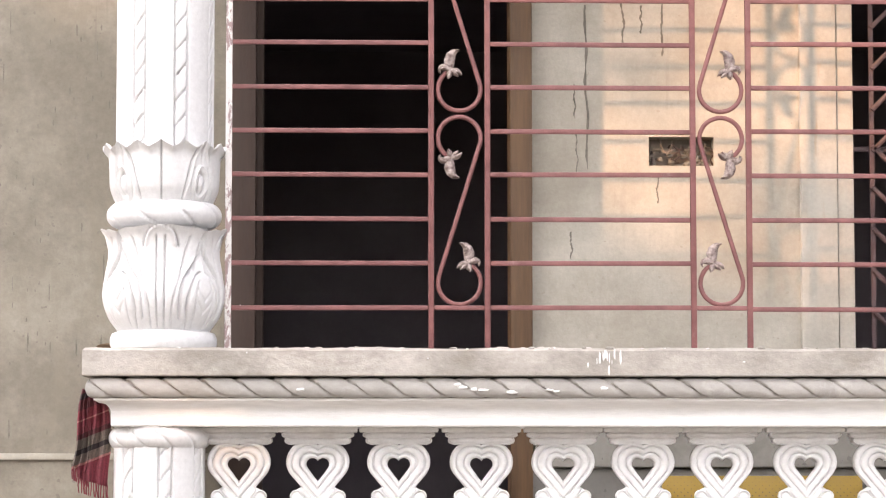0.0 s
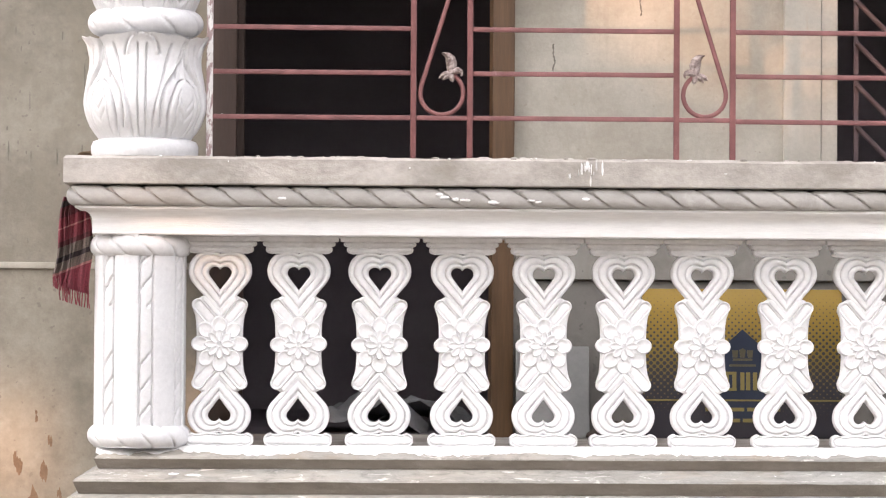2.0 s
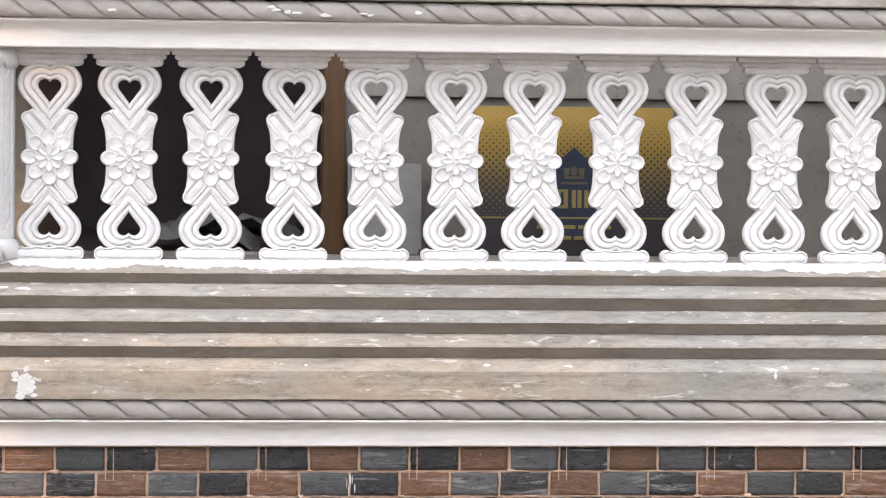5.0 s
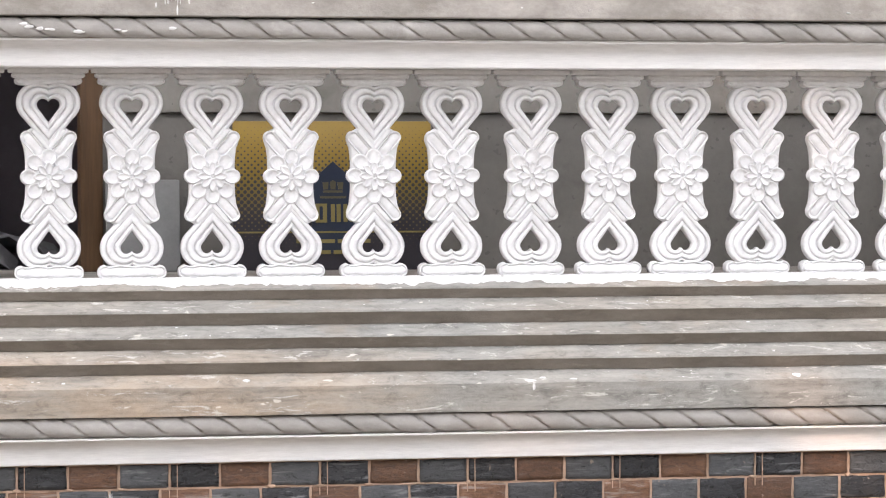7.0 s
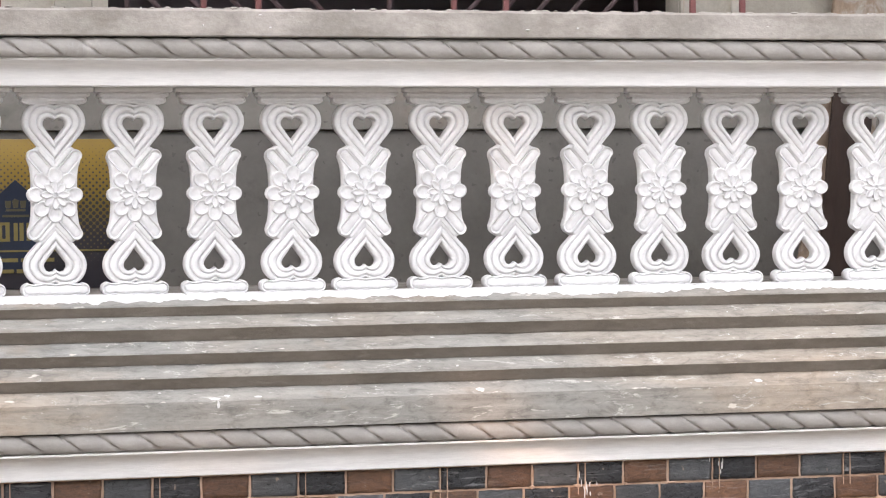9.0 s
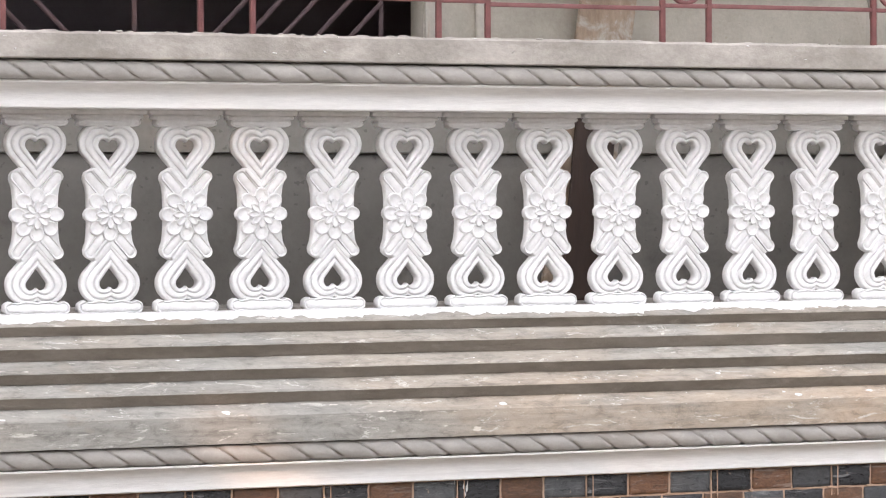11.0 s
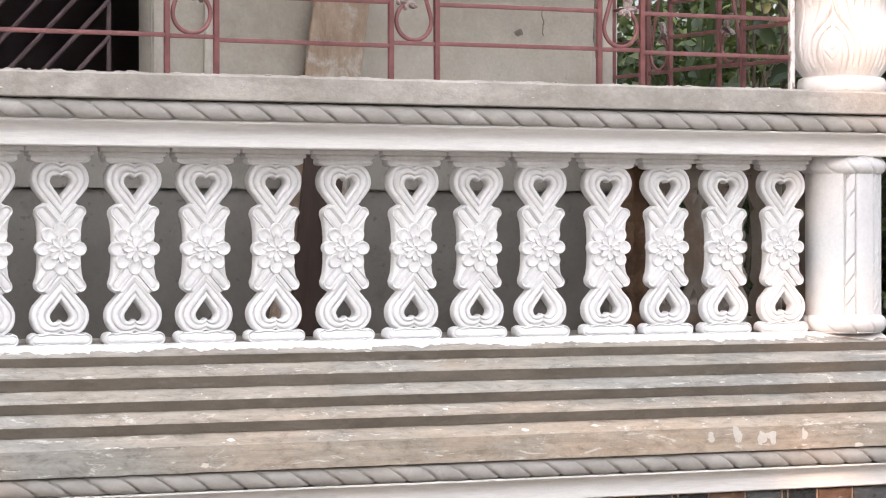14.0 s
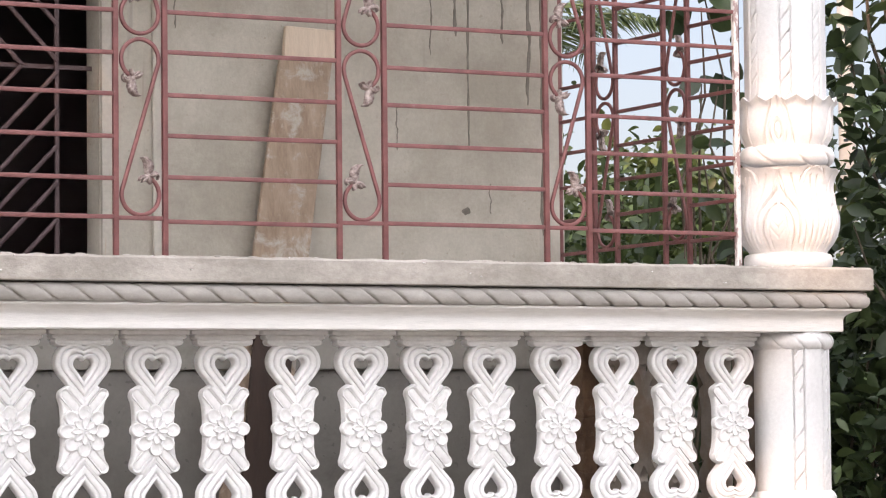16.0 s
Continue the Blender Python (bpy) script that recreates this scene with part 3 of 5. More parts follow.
HEART_ROWS = ((1, -0.014), (0.994, -0.007), (0.975, -0.002), (0.94, 0.0010), (0.88, 0.0022), (0.79, 0.0024), (0.755, 0.0010), (0.730, -0.0030), (0.705, -0.0032), (0.675, 0.0022), (0.64, 0.0058), (0.57, 0.0074), (0.47, 0.0074), (0.39, 0.0060), (0.355, 0.0036),
              (0.330, -0.0012), (0.305, -0.0016), (0.275, 0.0030), (0.23, 0.0068), (0.15, 0.0078), (0.07, 0.0056), (0.02, -0.001), (0, -0.010))


def soft_rows(h):
    return ((1, -0.010), (0.985, -0.003), (0.95, h * 0.55), (0.88, h), (0.80, h * 0.95), (0.70, h * 0.30), (0.60, h * 0.05), (0.45, h * 0.30), (0.25, h * 0.60), (0.0, h * 0.65))


OUTER_PETAL = ((1, -0.012), (0.985, -0.004), (0.95, 0.0030), (0.88, 0.0058), (0.79, 0.0056), (0.66, 0.0034), (0.50, 0.0010), (0.25, 0.0000), (0, 0.0000))
INNER_PETAL = ((1, -0.002), (0.96, 0.0048), (0.87, 0.0075), (0.74, 0.0072), (0.55, 0.0048), (0.30, 0.0034), (0, 0.0032))


def lumpy(bm, seed, amount=0.0007):
    """Thick brushed wash: the face is a little uneven."""
    for v in bm.verts:
        if v.co.y < BACK - 0.001:
            v.co += noise.noise_vector(v.co * 42 + Vector((seed * 7.3, 0, 0))) * amount + noise.noise_vector(v.co * 130 + Vector((0, seed * 3.1, 0))) * amount * 0.45
    return bm


def tablet(half, zc, fat, low=1.6, n=44):
    """A long rounded outline with a waved upper and lower edge."""
    pts = []
    for i in range(n):
        t = 2 * math.pi * i / n
        cx, sx = math.cos(t), math.sin(t)
        x = half * math.copysign(abs(cx) ** 0.5, cx)
        f = fat * (1 - 0.25 * math.cos(x / half * math.pi * low) ** 2 * (abs(x) < 0.74 * half) + 0.08 * (abs(x) > 0.74 * half))
        pts.append((x, zc + f * math.copysign(abs(sx) ** 0.7, sx)))
    return pts


def shrunk(pts, zc, wide=0.86, tall=0.12):
    return [(x * wide, zc + (z - zc) * tall) for x, z in pts]


TABLET_ROWS = ((1, -0.012), (0.985, -0.004), (0.95, 0.0015), (0.88, 0.0052), (0.78, 0.0060), (0.70, 0.0040), (0.63, -0.0005), (0.56, -0.0005), (0.47, 0.0045), (0.3, 0.0068), (0, 0.0070))


CAP_ROWS = ((1, -0.010), (0.98, -0.004), (0.93, 0.0005), (0.84, 0.0032), (0.70, 0.0038), (0.62, 0.0012), (0.54, 0.0012), (0.44, 0.0032), (0, 0.0045))


def baluster(material, label, group, at, seed):
    b = thing("baluster", label, "baluster", group, at=at)
    up_outer, up_hole = heart(0.0935, 0.570, 0.385, 0.64, 72), heart(0.0335, 0.528, 0.459, 0.54, 72)
    crown = heart(0.0935, 0.5765, 0.385, 0.64, 72)
    part("heart_panel", lumpy(relief(crown, up_hole, HEART_ROWS, FRONT, BACK, True), seed), material, b, angle=75)
    part("heart_panel", lumpy(relief(flipped(up_outer), flipped(up_hole), HEART_ROWS, FRONT, BACK, True), seed + 5), material, b, angle=75)
    outline = []
    for v, w in ((-0.150, 0.0346), (-0.138, 0.0576), (-0.130, 0.0710), (-0.121, 0.0785), (-0.108, 0.0805), (-0.098, 0.0775), (-0.084, 0.0725), (-0.060, 0.0692), (-0.035, 0.0680), (0.0, 0.0680), (0.035, 0.0680), (0.060, 0.0692), (0.084, 0.0725), (0.098, 0.0775),
                 (0.108, 0.0805), (0.121, 0.0785), (0.130, 0.0710), (0.138, 0.0576), (0.150, 0.0346)):
        outline.append((w, 0.30 + v))
    outline += [(-x, z) for x, z in reversed(outline)]
    middle = [(x * 0.2, 0.30 + (z - 0.30) * 0.6) for x, z in outline]
    pieces = [relief(outline, middle, ((1, -0.014), (0.98, -0.007), (0.93, -0.003), (0.85, -0.0015), (0, -0.0015)), FRONT, BACK)]
    for sx in (1, -1):
        for sz in (1, -1):
            pieces.append(relief(capsule(sx * 0.026, 0.30 + sz * 0.071, sx * 0.0635, 0.30 + sz * 0.1155, 0.0192), capsule(sx * 0.033, 0.30 + sz * 0.078, sx * 0.060, 0.30 + sz * 0.1110, 0.003), soft_rows(0.0072), FRONT, FRONT + 0.015))
            pieces.append(relief(capsule(sx * 0.0015, 0.30 + sz * 0.085, sx * 0.044, 0.30 + sz * 0.133, 0.0078), capsule(sx * 0.004, 0.30 + sz * 0.087, sx * 0.042, 0.30 + sz * 0.131, 0.001), ((1, -0.005), (0.92, 0.0005), (0.75, 0.0038), (0.4, 0.0058), (0, 0.0058)), FRONT, FRONT + 0.015))
    part("waist", lumpy(joined(pieces), seed + 9), material, b, angle=70)
    disc = lumpy(relief(oval(0, 0, 0.058, 0.058, 0, 32), oval(0, 0, 0.01, 0.01, 0, 32), ((1, -0.004), (0.95, 0.001), (0.8, 0.0010), (0, 0.0020)), FRONT - 0.0020, FRONT + 0.012), seed + 2)
    rosette = part("rosette", disc, material, b, angle=70, at=pose(0, 0, 0.30))
    for count, ring, spec, rows, front in ((8, 0.0582, (0.0258, 0.0232, 24), OUTER_PETAL, FRONT - 0.004), (8, 0.0255, (0.0202, 0.0108, 20), INNER_PETAL, FRONT - 0.0055)):
        ra, rb, n = spec
        petal = mesh_of(relief(oval(ring, 0, ra, rb, 0, n), oval(ring - ra * 0.25, 0, ra * 0.12, rb * 0.12, 0, n), rows, front, FRONT + 0.012), material, angle=75)
        for i in range(count):
            part("petal", petal, None, rosette, at=pose(0, 0.0006 * math.sin(i * 2.1 + seed), 0, 0, 360 / count * i + 1.5 * math.sin(i * 1.7 + seed), 0))

    foot = tablet(0.101, 0.0185, 0.0245)
    part("foot", lumpy(relief(foot, shrunk(foot, 0.0185), TABLET_ROWS, FRONT - 0.003, BACK + 0.004), seed + 3), material, b, angle=75)
    brow, tier = tablet(0.0985, 0.5800, 0.0150, 2.2), tablet(0.1075, 0.5965, 0.0115, 1.1)
    part("cap", lumpy(joined([relief(brow, shrunk(brow, 0.5800), CAP_ROWS, FRONT - 0.001, BACK + 0.004),
                              relief(tier, shrunk(tier, 0.5965), CAP_ROWS, FRONT - 0.004, BACK + 0.004),
                              boxed(-0.117, 0.117, FRONT - 0.010, BACK + 0.008, 0.6035, 0.618, bevel=0.004)]), seed + 4), material, b, angle=70)
    return b


SPACING = 0.24
NUDGE = {1: -.002, 2: -.003, 3: .001, 4: .003, 6: -.006, 7: .002, 8: -.001, 9: .003, 10: .002, 11: -.011, 12: -.012, 13: -.0125, 14: -.013, 15: -.011, 16: -.011, 17: -.010, 18: -.003, 19: -.001, 20: .003, 21: .001, 22: .016, 23: .009, 24: .004}
cast = [baluster(CAST_WHITE, "white painted cast cement baluster with hearts and a rosette", "balusters along the front of the veranda", pose(k * SPACING + (0.006, -.002, -.003)[k], 0.027, RAIL_BASE), 11 * k) for k in range(3)]
for k in range(3, 26):
    copy_thing(cast[(k * 7 + k // 3) % 3], pose(k * SPACING + NUDGE.get(k, 0.0), 0.027 + random.uniform(-0.003, 0.003), RAIL_BASE, random.uniform(-0.4, 0.4), 0, random.uniform(-1.2, 1.2)))
side = baluster(CAST, "bare brown-grey cast cement baluster with hearts and a rosette", "balusters along the side of the veranda", pose(XR, 0.30, RAIL_BASE, 0, 0, 90), 40)
for k in range(1, 5):
    copy_thing(side, pose(XR, 0.30 + k * SPACING, RAIL_BASE, 0, 0, 90))
for k in range(5):
    copy_thing(side, pose(XL, 0.30 + k * SPACING, RAIL_BASE, 0, 0, -90))


# ---- columns ----
STRIPS = 7


def shaft(r, z0, z1, turn, n=640, broken=(), plain=()):
    """A shaft with narrow grooved strips that run up it, each cut by slanting lines."""
    loops, step = [], 0.007
    for j in range(round((z1 - z0) / step) + 1):
        z, loop = z0 + j * step, []
        for i in range(n):
            a = 2 * math.pi * i / n
            rel = ((a - turn) * STRIPS / (2 * math.pi) + 0.5) % 1.0 - 0.5
            arc = rel * 2 * math.pi / STRIPS * r
            d = 0.0
            edge = abs(abs(arc) - 0.020)
            cut = round((a - turn) * STRIPS / (2 * math.pi)) % STRIPS not in plain
            d -= 0.0100 * math.exp(-((edge / 0.0026) ** 2)) * cut
            if abs(arc) < 0.019 and cut:
                d -= 0.0015
                phase = ((z - z0 - arc * 1.2) / 0.074) % 1.0
                lo = (z - z0) / (z1 - z0)
                if not any(b0 < lo < b1 for b0, b1 in broken):
                    d -= 0.009 * math.exp(-(((phase - 0.5) / 0.065) ** 2))
            loop.append(((r + d) * math.cos(a), (r + d) * math.sin(a), z))
        loops.append(loop)
    return rings(bmesh.new(), loops, cap_first=True, cap_last=True)


def twisted_ring(r, fat, z, count=11, n=300):
    loops = []
    for j in range(28):
        b = 2 * math.pi * j / 28
        loop = []
        for i in range(n):
            a = 2 * math.pi * i / n
            phase = (a * count / (2 * math.pi) + 2 * b / (2 * math.pi)) % 1.0
            f = fat * (1 - 0.20 * math.exp(-(((phase - 0.5) / 0.055) ** 2)))
            loop.append(((r + f * math.cos(b)) * math.cos(a), (r + f * math.cos(b)) * math.sin(a), z + f * 1.0 * math.sin(b)))
        loops.append(loop)
    return rings(bmesh.new(), loops, wrap=True)


def curve_at(keys, s):
    """A smooth value through (share, value) keys."""
    n = len(keys)
    for k in range(n - 1):
        (a, va), (b, vb) = keys[k], keys[k + 1]
        if s <= b or k == n - 2:
            h, u = b - a, min(1.0, max(0.0, (s - a) / (b - a)))
            before, after = keys[max(k - 1, 0)], keys[min(k + 2, n - 1)]
            ta, tb = (vb - before[1]) / (b - before[0]), (after[1] - va) / (after[0] - a)
            return (2 * u ** 3 - 3 * u ** 2 + 1) * va + (u ** 3 - 2 * u ** 2 + u) * h * ta + (3 * u ** 2 - 2 * u ** 3) * vb + (u ** 3 - u ** 2) * h * tb


def bell(x, w):
    return math.exp(-((x / (0.58 * w)) ** 2))


def cup(z0, z1, radius, rim, carve, inner, rows=72, n=720):
    """A carved cup: radius by height, an uneven rim, and carving by bearing (degrees from the nearest of four petals) and height."""
    loops = []
    for j in range(rows + 1):
        s, loop = j / rows, []
        for i in range(n):
            a = 2 * math.pi * i / n
            deg = (math.degrees(a) + 45) % 90 - 45
            z = z0 + (z1 - z0) * s - rim(math.degrees(a)) * s ** 3
            cut = carve(deg, s)
            r = curve_at(radius, s) + (1.3 * cut if cut < 0 else 0.7 * cut) * min(1, 6 * (1 - s) + 0.25) * min(1, 5 * s + 0.15)
            loop.append((r * math.cos(a), r * math.sin(a), z))
        loops.append(loop)
    loops.append([(x * inner, y * inner, z - 0.004) for x, y, z in loops[-1]])
    loops.append([(x * 0.8, y * 0.8, z0 + (z1 - z0) * 0.75) for x, y, z in loops[-1]])
    return rings(bmesh.new(), loops, cap_first=True, cap_last=True)


def lower_carving(deg, s):
    """A petal at 0 degrees, narrow below and flaring above, under a small hood; a pointed bud low down at 45."""
    off, d = abs(deg), 0.0
    edge = curve_at(((0, 20.0), (0.42, 21.0), (0.76, 43.0), (1.0, 44.0)), s)
    if s > 0.10:
        d -= 0.009 * bell(off - edge, 2.2)
        d += 0.004 * bell(off - edge + 4.0, 3.0)
    d -= 0.004 / (1 + math.exp((edge - off) / 0.8)) * (s > 0.5)
    fold = curve_at(((0, 11.0), (0.25, 12.0), (0.5, 19.0), (0.88, 29.0), (1.0, 30.0)), s)
    d -= 0.007 * bell(off - fold, 1.9) * (s < 0.92)
    d -= 0.008 * bell(off - 3.6 - 1.0 * s, 1.5) * (s < 0.90)
    if s > 0.80:
        hood = 17.0 * math.sqrt(max(0.0, 1 - ((s - 0.80) / 0.19) ** 2))
        d += 0.006 * bell(off - hood + 2.5, 3.4) - 0.009 * bell(off - hood - 1.0, 1.8)
    bud = 45 - off
    if s < 0.56:
        wide = 17.5 * (1 - max(0.0, (s - 0.20) / 0.36) ** 2) ** 0.7 - 3.5 * max(0.0, (0.2 - s) / 0.2)
        d += 0.007 / (1 + math.exp((bud - wide) / 0.8)) - 0.010 * bell(bud - wide - 1.5, 1.9)
        d -= 0.008 * bell(bud - wide * 0.62, 1.5) * (s < 0.46)
        for low in (0.16, 0.27):
            if bud < 9:
                d -= 0.007 * bell((s - low - 0.013 * bud) * 100, 2.0)
    else:
        d += -0.008 * bell(bud - 11 * (1 - s) / 0.44, 2.0) + 0.005 * bell(bud, 4)
    return d


def upper_carving(deg, s):
    """Pleated sides with a crease at 0 degrees and a drop-shaped boss in a long leaf at 45."""
    off, d = abs(deg), 0.0
    d -= 0.008 * bell(off, 1.4)
    leaf = 45 - off
    wide = 17 * (1 - s) ** 0.7 + 1.5
    d += 0.005 * bell(leaf - wide, 2.0) - 0.008 * bell(leaf - wide - 3.4, 1.7)
    if s < 0.60:
        h, w = (s - 0.28) / 0.26, 8.5
        ring = math.hypot(leaf / w, h if h < 0 else h * 0.8)
        d += 0.008 * bell(ring - 0.95, 0.20) - 0.008 * bell(ring - 0.58, 0.14) + 0.005 * bell(ring, 0.3) - 0.006 * bell(ring - 1.4, 0.14)
    else:
        d -= 0.006 * bell(leaf, 2.0)
    return d


def zigzag(a, count, deep):
    x = (a * count / 360) % 1.0
    return deep * (1 - abs(2 * x - 1)) ** 0.8


def column(label, at, upper_turn):
    c = thing("column", label, "column", "columns of the veranda", at=at)
    base = 1.994
    part("base_disc", lathe(bmesh.new(), [(0.140, base), (0.152, base + 0.004), (0.158, base + 0.018), (0.158, base + 0.036), (0.152, base + 0.050), (0.135, base + 0.057)]), WHITE, c)
    part("lower_lotus", cup(base + 0.055, 2.360, [(0, 0.134), (0.14, 0.164), (0.33, 0.181), (0.55, 0.174), (0.74, 0.165), (0.90, 0.171), (1, 0.188)], lambda a: zigzag(a, 4, 0.016) + zigzag(a + 11, 16, 0.006), lower_carving, 0.93), WHITE, c, "carved lotus petals, white painted", angle=75)
    part("neck_ring", joined([twisted_ring(0.133, 0.0375, 2.3945, 8), lathe(bmesh.new(), [(0.128, 2.340), (0.128, 2.445)])]), WHITE, c)
    part("upper_lotus", cup(2.426, 2.605, [(0, 0.142), (0.25, 0.160), (0.6, 0.164), (0.85, 0.168), (1, 0.184)], lambda a: zigzag(a, 16, 0.022), upper_carving, 0.93, 48), WHITE, c, "carved lotus petals, white painted", angle=75)
    part("shaft", shaft(0.1455, 2.555, CEILING, upper_turn), WHITE, c)
    return c


def pedestal(at, turn, plain=()):
    p = thing("pedestal", "short round white pedestal with grooved strips and twisted rings", "pedestal", "pedestals of the veranda", at=at)
    part("shaft", shaft(0.135, RAIL_BASE - 0.003, 1.768, turn, broken=((0.0, 0.1), (0.46, 0.66)), plain=plain), WHITE, p)
    part("ring", twisted_ring(0.119, 0.0325, 1.7355), WHITE, p)
    part("ring", twisted_ring(0.119, 0.034, 1.180), WHITE, p)
    return p


# strips lie at these bearings round the shafts
column("white lotus column standing on the rail, freshly painted", pose(-0.220, YF, 0), radians(-90 + 22.5))
pedestal(pose(-0.229, YF, 0), radians(-90 + 11))
column("white lotus column at the garden end of the rail", pose(6.265, YF, 0), radians(-124))
pedestal(pose(6.270, YF, 0), radians(-113), (6,))

# ---- iron grilles ----
BARS_Z = [2.1238 + 0.1324 * i for i in range(18)]


def arc(cx, cz, r, a0, a1, n):
    return [(cx + r * math.cos(radians(a0 + (a1 - a0) * i / n)), cz + r * math.sin(radians(a0 + (a1 - a0) * i / n))) for i in range(n + 1)]


def scroll(w, z0, z1, flip, upside):
    """An S of flat iron between two posts w apart: a loop below, a slanting stem, a loop above."""
    r = w / 2 - 0.012
    low, high = z0 + r, z1 - r
    lean = math.degrees(math.asin(2 * r / (high - low)))
    pts = arc(0, low, r, 66, -180 - lean, 24)
    stem_end = arc(0, high, r, -lean, 246, 24)
    pts = pts + stem_end
    if flip:
        pts = [(-x, z) for x, z in pts]
    if upside:
        pts = [(x, z0 + z1 - z) for x, z in pts]
    return [Vector((x, 0, z)) for x, z in pts], Vector((pts[0][0], 0, pts[0][1])), Vector((pts[-1][0], 0, pts[-1][1]))


def iron_leaf(at_point, way, inner):
    """A small cast leaf: a ribbed, notched frond that curls inwards, a knob that curls outwards and two short lobes. inner: the sense of turning towards the middle."""
    bm = bmesh.new()
    lobes = ((-14, 0.076, 0.0140, 100, True), (-48, 0.052, 0.0062, -170, False), (-66, 0.030, 0.0060, -60, False), (92, 0.038, 0.0070, 50, False), (120, 0.030, 0.0060, 20, False), (-168, 0.026, 0.0070, 0, False))
    for turn, length, wide, curl, ribbed in lobes:
        a, loops, n = way + inner * radians(turn), [], 17 if ribbed else 10
        cx, cz = at_point.x, at_point.z
        for j in range(n):
            s = j / (n - 1)
            bend = a + inner * radians(curl) * s * s
            if j:
                cx, cz = cx + math.cos(bend) * length / (n - 1), cz + math.sin(bend) * length / (n - 1)
            h = wide * (0.42 + 0.70 * math.sin(math.pi * min(1, s * 0.85 + 0.10))) * (1 - s ** 4) + 0.0014
            nx, nz = -math.sin(bend), math.cos(bend)
            notch = 0.90 if ribbed and j % 3 == 2 else 1.0
            rib = 0.0030 if ribbed and j % 3 == 2 else 0.0
            loops.append([(cx + nx * h * u * notch, -0.004 - 0.008 * (1 - u * u) - 0.005 * s + rib * (abs(u) > 0.3), cz + nz * h * u * notch) for u in (-1, -0.5, 0, 0.5, 1)] + [(cx + nx * h * u * notch, 0.005, cz + nz * h * u * notch) for u in (1, 0, -1)])
        rings(bm, loops, cap_first=True, cap_last=True)
    return bm


def grille(name, label, at, pairs, ends, smeared=2):
    g = thing(name, label, "iron grille", at=at)
    top, w = CEILING, 0.168
    posts = sorted([p for a in pairs for p in (a, a + w)] + list(ends))
    post = mesh_of(boxed(-0.0085, 0.0085, -0.0085, 0.0085, 1.985, top, bevel=0.002), BAR)
    white_post = mesh_of(boxed(-0.0095, 0.0095, -0.009, 0.009, 1.985, top, bevel=0.002), SMEARED)
    for x in posts:
        part("post", white_post if x in ends[:smeared] else post, BAR, g, at=pose(x, 0, 0))
    edges = [ends[0]] + [v for a in pairs for v in (a, a + w)] + [ends[1]]
    for x0, x1 in zip(edges[::2], edges[1::2]):
        bar = mesh_of(boxed(x0 + 0.0075, x1 - 0.0075, -0.0055, 0.0055, -0.0072, 0.0072, bevel=0.0025), BAR)
        for i, z in enumerate(BARS_Z):
            part("bar", bar, BAR, g, at=pose(0, random.uniform(-0.001, 0.001), z + random.uniform(-0.0015, 0.0015), 0, random.uniform(-0.12, 0.12), 0))
    for n, a in enumerate(pairs):
        part("bar", boxed(a + 0.0075, a + w - 0.0075, -0.0055, 0.0055, BARS_Z[0] - 0.007, BARS_Z[0] + 0.007, bevel=0.0025), BAR, g)
        z = BARS_Z[0] + 0.010
        for level in range(4):
            pts, low, high = scroll(w - 0.016, z, z + 0.562, n % 2 == 1, level % 2 == 1)
            s = part("scroll", tube(bmesh.new(), pts, 0.0065, 0.0055), BAR, g, at=pose(a + w / 2, 0, 0), angle=50)
            for tip in (low, high):
                inward = math.atan2((z + 0.2825) - tip.z, -tip.x * 0.25)
                inner = 1 if math.sin(inward) * tip.x > 0 else -1
                part("leaf", iron_leaf(tip, inward, inner), LEAF_IRON, s, "grey cast iron leaf", angle=60)
            z += 0.580
            if z + 0.562 > top:
                break
    return g


grille("window_grille", "oxide-red iron grille of bars and scrolls over the rail", pose(0, YF, 0), [0.573 + 0.784 * k for k in range(7)], (-0.030, 6.053))
grille("side_grille", "oxide-red iron grille closing the garden side of the veranda", pose(6.17, 0, 0, 0, 0, 90), [0.53, 1.05], (0.20, 1.49), 0)

# ---- loose things on the veranda and in the room ----
def board(name, label, category, corners_low, corners_high, thick, material):
    """A flat board that leans back: its lower and upper edge as two points each."""
    bm, (a, b), (c, d) = bmesh.new(), [Vector(v) for v in corners_low], [Vector(v) for v in corners_high]
    out = (b - a).cross(c - a).normalized() * thick
    rings(bm, [[a, b, b + out, a + out], [c, d, d + out, c + out]], cap_first=True, cap_last=True)
    bmesh.ops.bevel(bm, geom=list(bm.edges), offset=0.003, segments=1, affect="EDGES")
    return tagged(part(name, bm, material), label, category)


board("plank", "weathered brown plank leaning against the wall", "plank", ((4.612, 1.36, FLOOR), (4.855, 1.36, FLOOR)), ((4.918, 1.449, 2.845), (5.137, 1.449, 2.845)), 0.022, PLANK)
board("plank_offcut", "pale planed offcut on the leaning plank, brightened for sun", "plank", ((4.930, 1.447, 2.849), (5.143, 1.447, 2.846)), ((4.943, 1.453, 2.972), (5.152, 1.453, 2.964)), 0.026, PALE_SUNLIT_PLANK)
# board added only to make the leaning plank's lower part dark
board("dark_board", "short dark board added over the plank's dark lower part", "board", ((4.67, 1.30, FLOOR), (4.84, 1.30, FLOOR)), ((4.76, 1.335, 1.84), (4.92, 1.335, 1.84)), 0.02, DARK_WOOD)

board("wood_scrap", "dark scrap of wood lying on the coping behind the column", "wood scrap", ((-0.43, 0.10, 1.994), (-0.30, 0.16, 1.994)), ((-0.42, 0.110, 1.999), (-0.30, 0.165, 2.016)), 0.03, BROWN_STAIN)

# a raw box for switches in the wall
switch_box = thing("switch_box", "unfinished recess for switches with loose wires, in the wall", "switch box")
